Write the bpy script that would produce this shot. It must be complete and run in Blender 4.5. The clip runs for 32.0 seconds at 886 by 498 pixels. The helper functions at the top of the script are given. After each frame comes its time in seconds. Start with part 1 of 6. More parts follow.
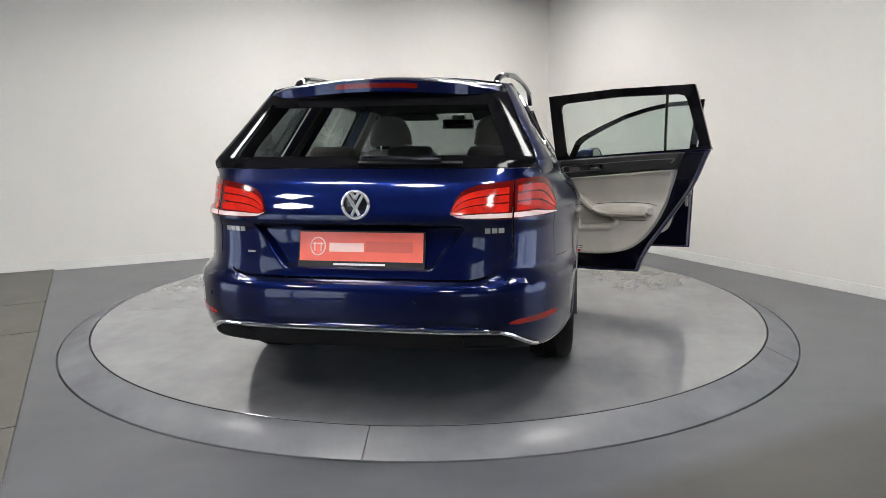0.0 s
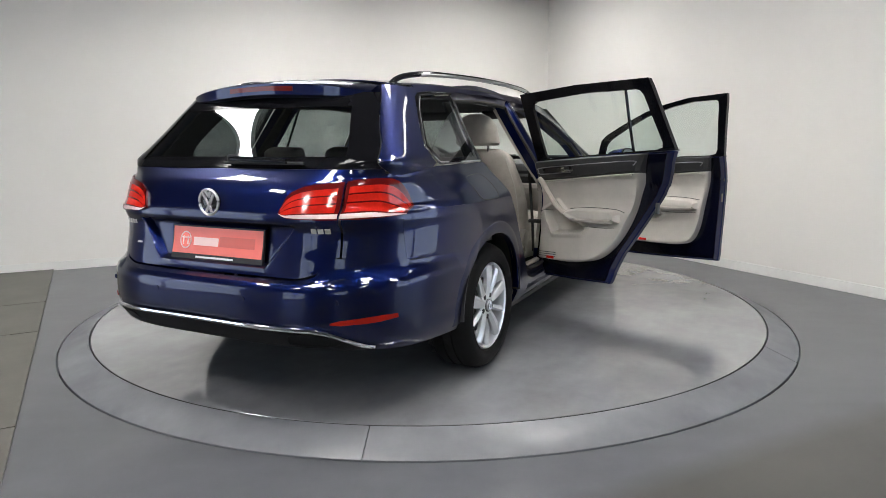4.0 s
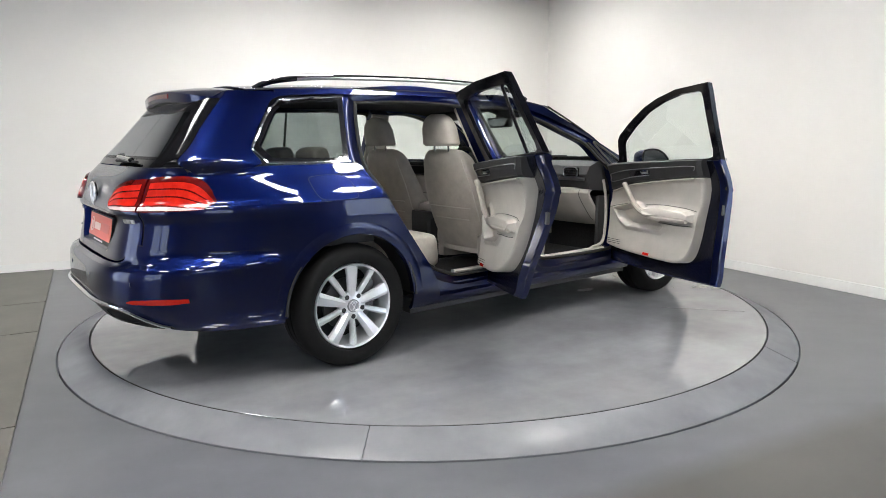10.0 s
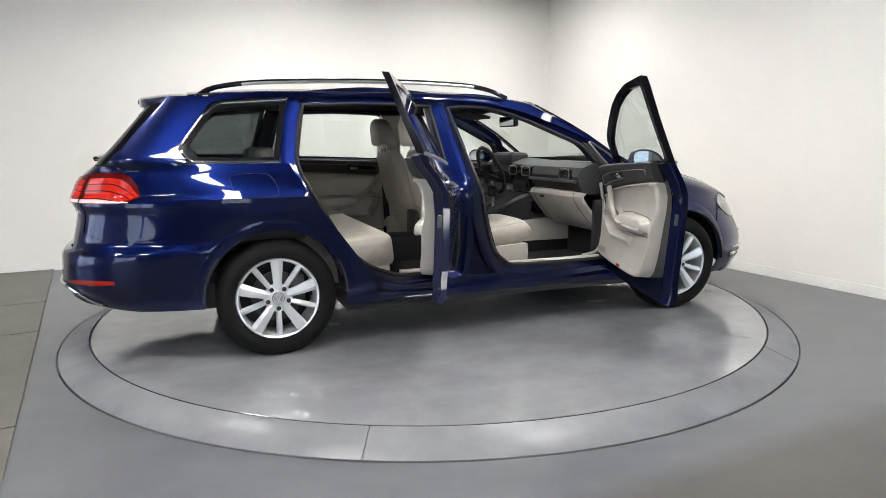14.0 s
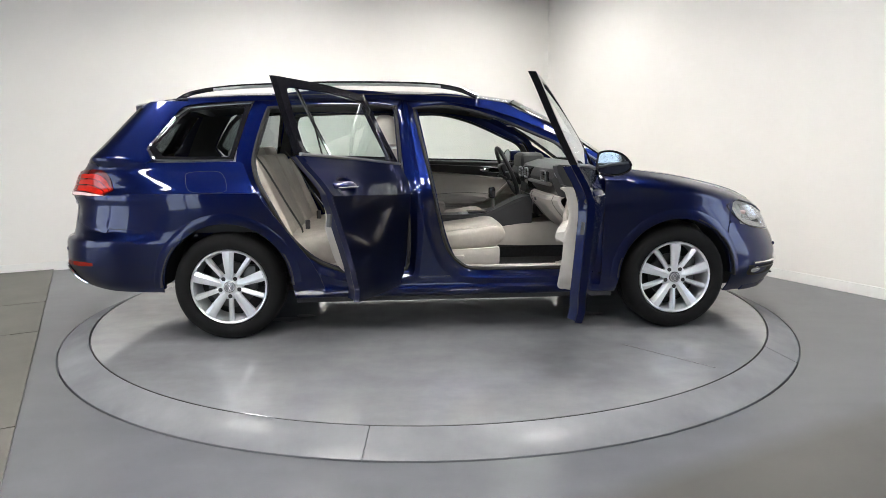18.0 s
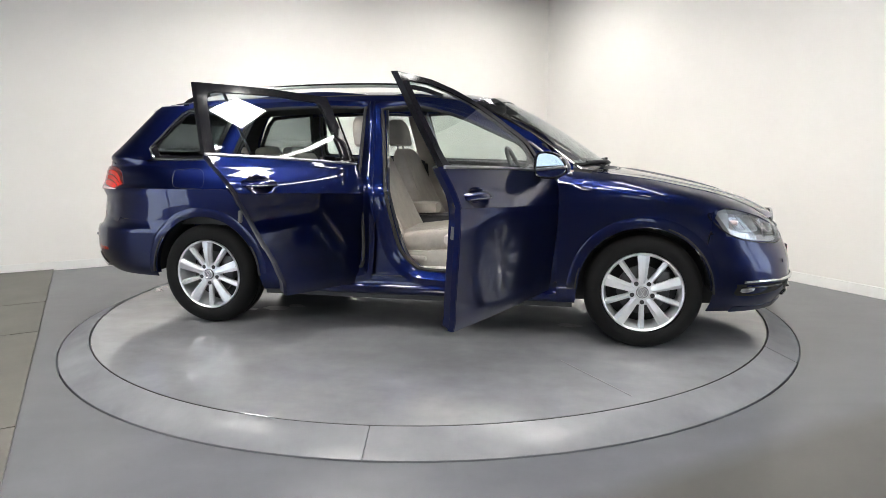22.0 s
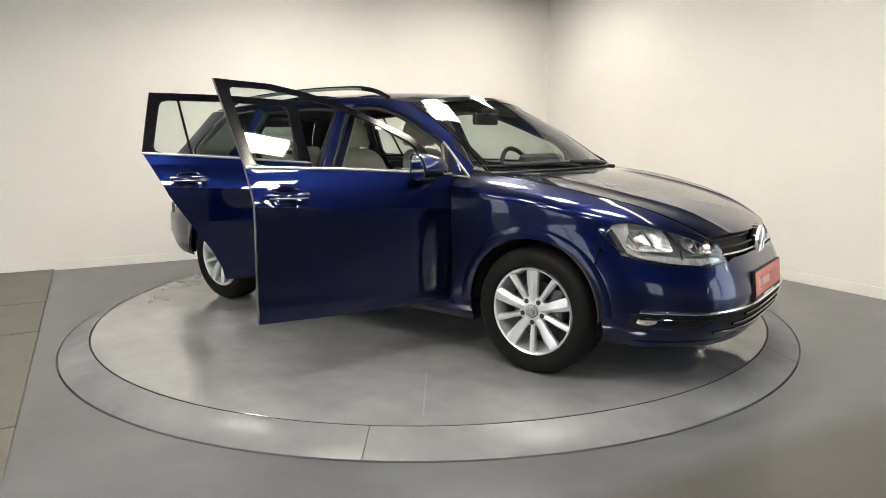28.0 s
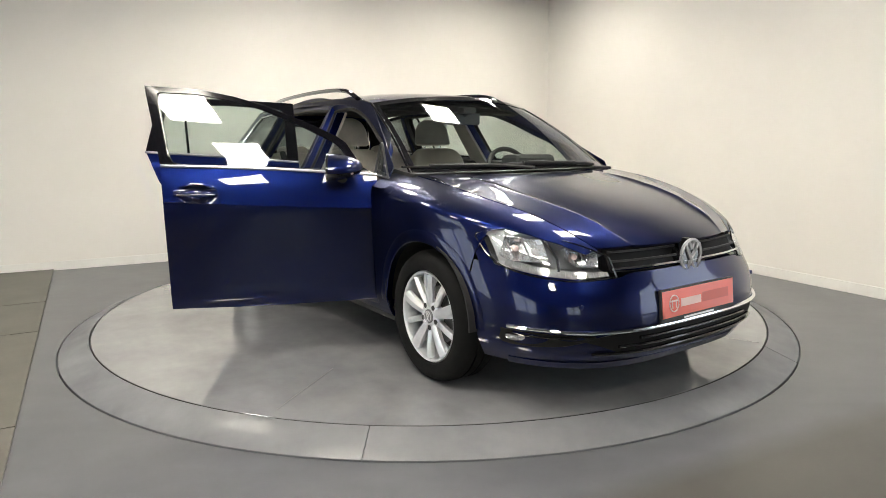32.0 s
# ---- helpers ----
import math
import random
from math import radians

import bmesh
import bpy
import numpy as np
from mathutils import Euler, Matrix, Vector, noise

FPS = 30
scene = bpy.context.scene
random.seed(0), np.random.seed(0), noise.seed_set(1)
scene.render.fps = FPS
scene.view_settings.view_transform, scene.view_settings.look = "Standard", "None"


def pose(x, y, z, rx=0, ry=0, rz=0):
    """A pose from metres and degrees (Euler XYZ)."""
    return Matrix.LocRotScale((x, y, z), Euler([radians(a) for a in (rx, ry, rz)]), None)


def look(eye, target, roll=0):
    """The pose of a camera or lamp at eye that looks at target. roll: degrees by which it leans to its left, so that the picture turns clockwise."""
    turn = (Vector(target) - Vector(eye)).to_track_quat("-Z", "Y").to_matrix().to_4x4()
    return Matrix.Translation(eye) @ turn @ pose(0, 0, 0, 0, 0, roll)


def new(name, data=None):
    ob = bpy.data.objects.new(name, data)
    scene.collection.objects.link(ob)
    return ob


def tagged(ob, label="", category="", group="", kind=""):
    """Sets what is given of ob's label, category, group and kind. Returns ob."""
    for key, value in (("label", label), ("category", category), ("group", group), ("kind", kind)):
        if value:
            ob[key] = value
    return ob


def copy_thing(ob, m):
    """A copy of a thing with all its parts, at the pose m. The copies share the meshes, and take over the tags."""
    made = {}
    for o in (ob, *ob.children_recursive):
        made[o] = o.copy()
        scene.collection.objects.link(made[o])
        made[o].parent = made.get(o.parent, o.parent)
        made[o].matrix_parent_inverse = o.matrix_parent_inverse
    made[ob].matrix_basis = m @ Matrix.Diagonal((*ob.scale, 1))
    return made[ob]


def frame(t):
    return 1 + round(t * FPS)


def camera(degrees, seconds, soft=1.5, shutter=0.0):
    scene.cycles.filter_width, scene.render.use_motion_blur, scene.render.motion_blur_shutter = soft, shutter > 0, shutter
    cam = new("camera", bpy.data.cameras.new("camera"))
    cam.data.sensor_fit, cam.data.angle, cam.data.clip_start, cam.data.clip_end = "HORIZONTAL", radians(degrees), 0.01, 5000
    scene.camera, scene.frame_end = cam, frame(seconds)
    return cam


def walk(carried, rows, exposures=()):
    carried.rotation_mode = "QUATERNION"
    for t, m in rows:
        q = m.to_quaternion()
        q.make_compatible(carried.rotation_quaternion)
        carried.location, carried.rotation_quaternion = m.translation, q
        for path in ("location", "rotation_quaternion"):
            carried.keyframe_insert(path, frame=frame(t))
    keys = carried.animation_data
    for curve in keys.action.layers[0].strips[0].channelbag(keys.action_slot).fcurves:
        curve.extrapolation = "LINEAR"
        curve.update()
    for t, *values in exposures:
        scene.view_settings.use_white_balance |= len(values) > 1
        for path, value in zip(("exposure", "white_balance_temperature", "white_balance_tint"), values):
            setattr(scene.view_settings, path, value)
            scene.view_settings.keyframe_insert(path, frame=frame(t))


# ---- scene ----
CLIP = 32.0
cam = camera(68.9, CLIP, soft=0.62)
EYE = Vector((0.0, -4.673, 1.116))
AIM = EYE + Vector((0.01845, 0.98674, -0.16127)) * 5.0
walk(cam, [(0.0, look(EYE, AIM, -0.427)), (CLIP, look(EYE, AIM, -0.427))],
     exposures=[(0.0, -0.33, 6300, 10), (8.3, -0.28, 6220, 10), (9.8, 0.04, 6250, 10), (14.0, 0.05, 6280, 10), (18.0, 0.06, 6300, 10), (21.0, 0.1, 6350, 10),
                (24.0, 0.05, 6420, 10), (28.0, -0.06, 6980, 8), (29.5, 0.02, 6980, 8), (CLIP, -0.07, 6980, 8)])

# ---- light ----
world = bpy.data.worlds.new("world")
scene.world = world
world.use_nodes = True
world.node_tree.nodes["Background"].inputs[0].default_value = (0.75, 0.82, 0.9, 1)
world.node_tree.nodes["Background"].inputs[1].default_value = 0.35
PANEL_GLOW = 62.0


# ---- materials ----
def nodes_of(name):
    m = bpy.data.materials.new(name)
    m.use_nodes = True
    nt = m.node_tree
    return m, nt, nt.nodes["Principled BSDF"]


def noise_node(nt, scale, detail=4.0, coords="Object", rough=0.6):
    tc = nt.nodes.new("ShaderNodeTexCoord")
    n = nt.nodes.new("ShaderNodeTexNoise")
    n.inputs["Scale"].default_value = scale
    n.inputs["Detail"].default_value = detail
    n.inputs["Roughness"].default_value = rough
    nt.links.new(tc.outputs[coords], n.inputs["Vector"])
    return n


def ramp(nt, src, a, b, lo=0.35, hi=0.65):
    r = nt.nodes.new("ShaderNodeValToRGB")
    r.color_ramp.elements[0].position, r.color_ramp.elements[1].position = lo, hi
    r.color_ramp.elements[0].color, r.color_ramp.elements[1].color = a, b
    nt.links.new(src, r.inputs[0])
    return r


def mat(name, rgb, rough=0.5, metal=0.0, coat=0.0, vary=0.12, scale=6.0, grain=0.0, grain_scale=300.0,
        rough_vary=0.0, spec=0.5, sheen=0.0):
    """A principled surface with colour variation at one scale, and grain (bump) at another."""
    m, nt, b = nodes_of(name)
    b.inputs["Roughness"].default_value = rough
    b.inputs["Metallic"].default_value = metal
    b.inputs["Coat Weight"].default_value = coat
    b.inputs["Coat Roughness"].default_value = 0.02
    b.inputs["Specular IOR Level"].default_value = spec
    b.inputs["Sheen Weight"].default_value = sheen
    lo = (*[c * (1 - vary) for c in rgb], 1)
    hi = (*[min(1, c * (1 + vary)) for c in rgb], 1)
    n = noise_node(nt, scale)
    nt.links.new(ramp(nt, n.outputs[0], lo, hi).outputs[0], b.inputs["Base Color"])
    if rough_vary:
        r = ramp(nt, n.outputs[0], (*[max(0.02, rough - rough_vary)] * 3, 1), (*[rough + rough_vary] * 3, 1))
        nt.links.new(r.outputs[0], b.inputs["Roughness"])
    if grain:
        g = noise_node(nt, grain_scale, 2.0)
        bump = nt.nodes.new("ShaderNodeBump")
        bump.inputs["Strength"].default_value = grain
        bump.inputs["Distance"].default_value = 0.002
        nt.links.new(g.outputs[0], bump.inputs["Height"])
        nt.links.new(bump.outputs[0], b.inputs["Normal"])
    return m


def glow(name, rgb, strength):
    m, nt, b = nodes_of(name)
    b.inputs["Base Color"].default_value = (*rgb, 1)
    b.inputs["Emission Color"].default_value = (*rgb, 1)
    b.inputs["Emission Strength"].default_value = strength
    return m


def glass(name, rgb, through_part=0.9, rough=0.0, gloss=0.085):
    """Thin tinted pane: mostly clear, with a mirror gloss that grows at grazing angles."""
    m, nt, b = nodes_of(name)
    out = nt.nodes["Material Output"]
    clear = nt.nodes.new("ShaderNodeBsdfTransparent")
    clear.inputs[0].default_value = (*[c * through_part for c in rgb], 1)
    shine = nt.nodes.new("ShaderNodeBsdfGlossy")
    shine.inputs["Roughness"].default_value = rough
    shine.inputs[0].default_value = (0.95, 0.97, 1, 1)
    lw = nt.nodes.new("ShaderNodeLayerWeight")
    lw.inputs[0].default_value = 0.5
    pw = nt.nodes.new("ShaderNodeMath")
    pw.operation = "POWER"
    pw.inputs[1].default_value = 4.5
    nt.links.new(lw.outputs["Facing"], pw.inputs[0])
    mr = nt.nodes.new("ShaderNodeMapRange")
    mr.inputs[3].default_value, mr.inputs[4].default_value = gloss, 1.0
    nt.links.new(pw.outputs[0], mr.inputs[0])
    mix = nt.nodes.new("ShaderNodeMixShader")
    nt.links.new(mr.outputs[0], mix.inputs[0])
    nt.links.new(clear.outputs[0], mix.inputs[1])
    nt.links.new(shine.outputs[0], mix.inputs[2])
    nt.links.new(mix.outputs[0], out.inputs[0])
    return m


def car_paint(name, rgb):
    """Metallic blue under a clear coat, with fine flakes."""
    m, nt, b = nodes_of(name)
    n = noise_node(nt, 2200.0, 1.0)
    r = ramp(nt, n.outputs[0], (*[c * 0.8 for c in rgb], 1), (*[c * 1.25 for c in rgb], 1), 0.3, 0.7)
    nt.links.new(r.outputs[0], b.inputs["Base Color"])
    b.inputs["Metallic"].default_value = 1.0
    b.inputs["Roughness"].default_value = 0.35
    b.inputs["Specular IOR Level"].default_value = 0.0
    b.inputs["Coat Weight"].default_value = 1.0
    b.inputs["Coat Roughness"].default_value = 0.012
    w = noise_node(nt, 9.0, 1.0)
    bump = nt.nodes.new("ShaderNodeBump")
    bump.inputs["Strength"].default_value = 0.008
    bump.inputs["Distance"].default_value = 0.004
    nt.links.new(w.outputs[0], bump.inputs["Height"])
    nt.links.new(bump.outputs[0], b.inputs["Coat Normal"])
    return m


E1 = Vector((0.9055, 0.4243, 0.0))   # along the far wall
E2 = Vector((-0.4243, 0.9055, 0.0))  # from the room into the far wall
CORNER = Vector((1.546, 3.98, 0.0))
FLOOR_Z = -0.068


def floor_material(name, a, b_, band=False, gloss=0.115, coat=1.0, ior=1.7):
    """Sealed grey screed: cloudy tone, smears and a satin gloss; band: darker and browner away from the far wall, past
    a soft edge.
    """
    m, nt, b = nodes_of(name)
    big = noise_node(nt, 1.1, 2.0)
    mid = noise_node(nt, 9.0, 6.0)
    tone = ramp(nt, big.outputs[0], (*a, 1), (*b_, 1), 0.38, 0.62)
    fine = ramp(nt, mid.outputs[0], (0.93, 0.93, 0.932, 1), (1.06, 1.06, 1.058, 1), 0.3, 0.7)
    mul = nt.nodes.new("ShaderNodeMix")
    mul.data_type, mul.blend_type = "RGBA", "MULTIPLY"
    mul.inputs[0].default_value = 1.0
    nt.links.new(tone.outputs[0], mul.inputs[6])
    nt.links.new(fine.outputs[0], mul.inputs[7])
    colour = mul.outputs[2]
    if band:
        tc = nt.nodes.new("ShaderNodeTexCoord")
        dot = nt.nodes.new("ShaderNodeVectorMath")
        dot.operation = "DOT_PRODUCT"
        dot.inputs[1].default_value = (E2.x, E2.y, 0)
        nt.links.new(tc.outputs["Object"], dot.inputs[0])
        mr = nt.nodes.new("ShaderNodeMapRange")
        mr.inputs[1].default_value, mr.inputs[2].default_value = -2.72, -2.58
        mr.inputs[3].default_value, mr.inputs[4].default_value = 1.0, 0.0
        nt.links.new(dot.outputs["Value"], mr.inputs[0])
        brown_mix = nt.nodes.new("ShaderNodeMix")
        brown_mix.data_type = "RGBA"
        nt.links.new(mr.outputs[0], brown_mix.inputs[0])
        nt.links.new(colour, brown_mix.inputs[6])
        brown_mix.inputs[7].default_value = (0.07, 0.068, 0.062, 1)
        colour = brown_mix.outputs[2]
    # dragged smears and cloudy wear
    tc2 = nt.nodes.new("ShaderNodeTexCoord")
    mp = nt.nodes.new("ShaderNodeMapping")
    mp.inputs["Rotation"].default_value = (0, 0, 0.6)
    mp.inputs["Scale"].default_value = (1.2, 5.0, 1.0)
    nt.links.new(tc2.outputs["Object"], mp.inputs["Vector"])
    smear = nt.nodes.new("ShaderNodeTexNoise")
    smear.inputs["Scale"].default_value, smear.inputs["Detail"].default_value = 1.6, 2.0
    nt.links.new(mp.outputs[0], smear.inputs["Vector"])
    sm = ramp(nt, smear.outputs[0], (0.93, 0.93, 0.93, 1), (1.06, 1.06, 1.06, 1), 0.2, 0.8)
    mul2 = nt.nodes.new("ShaderNodeMix")
    mul2.data_type, mul2.blend_type = "RGBA", "MULTIPLY"
    mul2.inputs[0].default_value = 1.0
    nt.links.new(colour, mul2.inputs[6])
    nt.links.new(sm.outputs[0], mul2.inputs[7])
    cloud = noise_node(nt, 2.6, 3.0, rough=0.5)
    cl = ramp(nt, cloud.outputs[0], (0.86, 0.86, 0.87, 1), (1.1, 1.1, 1.09, 1), 0.25, 0.75)
    mul3 = nt.nodes.new("ShaderNodeMix")
    mul3.data_type, mul3.blend_type = "RGBA", "MULTIPLY"
    mul3.inputs[0].default_value = 1.0
    nt.links.new(mul2.outputs[2], mul3.inputs[6])
    nt.links.new(cl.outputs[0], mul3.inputs[7])
    colour = mul3.outputs[2]
    b.inputs["Specular IOR Level"].default_value = 0.0 if coat > 0.3 else 0.4
    b.inputs["Coat Weight"].default_value = coat
    b.inputs["Coat IOR"].default_value = ior
    b.inputs["Coat Roughness"].default_value = gloss * 0.75
    nt.links.new(colour, b.inputs["Base Color"])
    rr = ramp(nt, mid.outputs[0], (*[gloss] * 3, 1), (*[gloss + 0.04] * 3, 1), 0.3, 0.7)
    nt.links.new(rr.outputs[0], b.inputs["Roughness"])
    return m


PAINT = car_paint("blue_paint", (0.0025, 0.0068, 0.051))
BLACK_GLOSS = mat("black_gloss", (0.008, 0.008, 0.01), 0.08, coat=0.6, vary=0.05)
BLACK = mat("black_plastic", (0.016, 0.016, 0.018), 0.5, grain=0.15, grain_scale=500)
DARK = mat("dark_trim", (0.03, 0.03, 0.031), 0.55, grain=0.25, grain_scale=700)
RUBBER = mat("rubber", (0.012, 0.012, 0.012), 0.75, grain=0.2, grain_scale=200)
TYRE = mat("tyre_rubber", (0.008, 0.008, 0.008), 0.75, spec=0.15, grain=0.25, grain_scale=160, rough_vary=0.08)
LAMP_SILVER = mat("lamp_silver", (0.34, 0.35, 0.36), 0.3, metal=0.5, vary=0.1)
REFLECTOR = mat("lamp_reflector", (0.7, 0.71, 0.73), 0.22, metal=0.75, vary=0.05)
CHROME = mat("chrome", (0.82, 0.83, 0.85), 0.07, metal=1.0, vary=0.02)
SATIN = mat("satin_metal", (0.36, 0.36, 0.37), 0.34, metal=1.0, vary=0.04)
ALLOY = mat("alloy_silver", (0.74, 0.75, 0.77), 0.3, metal=0.55, coat=0.4, vary=0.04)
FRAME = mat("black_frame", (0.005, 0.005, 0.007), 0.1, vary=0.1, spec=0.28)
DEEP = mat("deep_black", (0.007, 0.007, 0.008), 0.55, spec=0.2, grain=0.1, grain_scale=400)
SCREEN_BLACK = mat("screen_black", (0.005, 0.005, 0.006), 0.09, spec=0.1, vary=0.1)
SHADED_PAINT = mat("shaded_paint", (0.0014, 0.0018, 0.0085), 0.22, metal=0.0, spec=0.3, coat=0.2, vary=0.1)
DULL = mat("dull_metal", (0.2, 0.2, 0.205), 0.3, metal=1.0, vary=0.05)
BRAKE = mat("brake_iron", (0.12, 0.12, 0.12), 0.4, metal=0.8)
BEIGE = mat("beige_leather", (0.41, 0.375, 0.328), 0.5, grain=0.35, grain_scale=260, scale=14, vary=0.08)
BEIGE_HARD = mat("beige_plastic", (0.45, 0.422, 0.38), 0.45, grain=0.25, grain_scale=500, vary=0.06)
CARPET = mat("carpet", (0.012, 0.012, 0.013), 0.95, grain=0.6, grain_scale=350, vary=0.3, scale=60)
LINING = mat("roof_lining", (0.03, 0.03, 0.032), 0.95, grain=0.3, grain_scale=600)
WINDOW = glass("window_glass", (0.86, 0.93, 0.90), 0.92)
TINTED = glass("tinted_glass", (0.40, 0.44, 0.44), 0.72)
LENS = glass("clear_lens", (0.96, 0.97, 0.98), 0.97)
RED = mat("red_lens", (0.5, 0.014, 0.007), 0.16, spec=0.3, coat=0.4, vary=0.15, scale=30)
DEEP_RED = mat("deep_red_lens", (0.1, 0.003, 0.003), 0.14, spec=0.3, coat=0.45, vary=0.1)
DULL_RED = mat("dull_red_lens", (0.3, 0.009, 0.006), 0.16, spec=0.3, coat=0.5, vary=0.1)
WHITE_LENS = mat("white_lens", (0.78, 0.6, 0.57), 0.15, coat=0.5, vary=0.05)
CLEAR_BAR = mat("clear_bar", (0.5, 0.5, 0.51), 0.1, metal=0.4, coat=0.8, vary=0.1, scale=60)
BADGE = mat("badge_metal", (0.78, 0.78, 0.8), 0.18, metal=0.55, coat=0.6, vary=0.03)
HOUSING = mat("lamp_housing", (0.2, 0.2, 0.21), 0.25, metal=0.3, coat=0.4, vary=0.15, scale=25)
PLATE = mat("salmon_plate", (0.83, 0.16, 0.115), 0.4, coat=0.3, vary=0.03)
PLATE_PALE = mat("plate_print_pale", (0.86, 0.6, 0.55), 0.4, vary=0.03)
PLATE_DARK = mat("plate_print_dark", (0.62, 0.13, 0.1), 0.4, vary=0.03)
WHITE_PRINT = mat("white_print", (0.85, 0.85, 0.85), 0.4, vary=0.02)
WALL = mat("wall_paint", (0.8, 0.775, 0.735), 0.75, vary=0.015, scale=1.2, grain=0.12, grain_scale=90)
SKIRT = mat("skirting_paint", (0.82, 0.81, 0.78), 0.4, vary=0.03)
# Ceiling colour is darkened so it adds little brightness to the bodywork's reflections.
CEILING = mat("darkened_ceiling", (0.09, 0.09, 0.09), 0.85, vary=0.05)
# Unseen walls: wall colour darkened so the car's paint reflects a dark room.
DARKENED_WALL = mat("darkened_wall", (0.33, 0.325, 0.32), 0.8, vary=0.1)
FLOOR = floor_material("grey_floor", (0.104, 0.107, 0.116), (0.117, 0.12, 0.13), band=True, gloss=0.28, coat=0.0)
DISC = floor_material("grey_disc", (0.208, 0.211, 0.219), (0.238, 0.241, 0.249), gloss=0.12, ior=2.25)
RING = floor_material("grey_ring", (0.175, 0.178, 0.187), (0.193, 0.196, 0.205), gloss=0.34, coat=0.31)
SEAM = mat("seam_filler", (0.1, 0.1, 0.105), 0.4, vary=0.1, scale=20)
OIL = mat("oil_spot", (0.03, 0.03, 0.032), 0.3, vary=0.3, scale=30)
OLIVE = mat("olive_boards", (0.105, 0.1, 0.085), 0.45, vary=0.12, scale=3, grain=0.1, grain_scale=60)
DIFFUSER = glow("lamp_diffuser", (1.0, 0.965, 0.91), PANEL_GLOW)
STRIP_GLOW = glow("strip_diffuser", (1.0, 0.965, 0.91), 20.0)
DAYLIGHT = glow("daylight", (0.82, 0.9, 1.0), 3.2)


# ---- mesh helpers ----
def curve(pts):
    """A smooth function through (x, y) pairs that doesn't overshoot."""
    xs, ys = np.array([p[0] for p in pts], float), np.array([p[1] for p in pts], float)
    d = np.diff(ys) / np.diff(xs)
    m = np.concatenate([[d[0]], [0 if a * b <= 0 else 2 * a * b / (a + b) for a, b in zip(d[:-1], d[1:])], [d[-1]]])

    def f(x):
        if x <= xs[0]:
            return float(ys[0] + m[0] * (x - xs[0]))
        if x >= xs[-1]:
            return float(ys[-1] + m[-1] * (x - xs[-1]))
        i = int(np.searchsorted(xs, x, side="right")) - 1
        h = xs[i + 1] - xs[i]
        t = (x - xs[i]) / h
        return float((2 * t**3 - 3 * t**2 + 1) * ys[i] + (t**3 - 2 * t**2 + t) * h * m[i]
                     + (3 * t**2 - 2 * t**3) * ys[i + 1] + (t**3 - t**2) * h * m[i + 1])
    return f


def along(pts, n, round_=True):
    """n points evenly along a line through pts (of any dimension), rounded off or straight."""
    p = np.array(pts, float)
    if round_ and len(p) > 2:
        q = np.vstack([2 * p[0] - p[1], p, 2 * p[-1] - p[-2]])
        fine = []
        for i in range(len(p) - 1):
            a, b, c, e = q[i:i + 4]
            for t in np.linspace(0, 1, 12, endpoint=False):
                fine.append(0.5 * (2 * b + (c - a) * t + (2 * a - 5 * b + 4 * c - e) * t * t + (3 * b - a - 3 * c + e) * t**3))
        p = np.vstack([fine, p[-1]])
    s = np.concatenate([[0], np.cumsum(np.linalg.norm(np.diff(p, axis=0), axis=1))])
    w = np.linspace(0, s[-1], n)
    return np.stack([np.interp(w, s, p[:, k]) for k in range(p.shape[1])], 1)


def part(name, data, material, parent=None, label="", sharp=32):
    """Links (verts, faces) or a bmesh as one mesh object under parent."""
    me = bpy.data.meshes.new(name)
    if isinstance(data, bmesh.types.BMesh):
        bm = data
    else:
        me.from_pydata([tuple(v) for v in data[0]], [], data[1])
        bm = bmesh.new()
        bm.from_mesh(me)
    bmesh.ops.recalc_face_normals(bm, faces=bm.faces)
    for f in bm.faces:
        f.smooth = True
    bm.to_mesh(me)
    bm.free()
    me.set_sharp_from_angle(angle=radians(sharp))
    me.materials.append(material)
    ob = new(name, me)
    ob.parent = parent
    if label:
        ob["label"] = label
    return ob


def join(*lots):
    verts, faces = [], []
    for v, f in lots:
        k = len(verts)
        verts += list(v)
        faces += [tuple(i + k for i in q) for q in f]
    return verts, faces


def sheet(grid, thick=0.003, middle=(0, 0, 0.7)):
    """A shell from a grid of points: the face away from middle, the back, and the rim."""
    n, m = len(grid), len(grid[0])
    g = np.array([[tuple(p) for p in row] for row in grid], float)
    du, dv = np.gradient(g, axis=0), np.gradient(g, axis=1)
    nor = np.cross(du, dv)
    nor /= np.linalg.norm(nor, axis=2, keepdims=True) + 1e-12
    c = g.mean((0, 1))
    if (nor[n // 2, m // 2] * (c - np.array(middle))).sum() < 0:
        nor = -nor
    back = g - nor * thick
    verts = [tuple(p) for p in g.reshape(-1, 3)] + [tuple(p) for p in back.reshape(-1, 3)]
    k = n * m
    faces = []
    for i in range(n - 1):
        for j in range(m - 1):
            a = i * m + j
            faces.append((a, a + 1, a + m + 1, a + m))
            faces.append((k + a, k + a + m, k + a + m + 1, k + a + 1))
    ring = [j for j in range(m)] + [i * m + m - 1 for i in range(1, n)] + [(n - 1) * m + j for j in range(m - 2, -1, -1)] \
        + [i * m for i in range(n - 2, 0, -1)]
    for a, b in zip(ring, ring[1:] + ring[:1]):
        faces.append((a, b, k + b, k + a))
    return verts, faces


def pane_of(grid):
    """A thin pane from a grid of points."""
    n, m = len(grid), len(grid[0])
    return [tuple(q) for r in grid for q in r], [(i * m + j, i * m + j + 1, i * m + m + j + 1, i * m + m + j) for i in range(n - 1) for j in range(m - 1)]


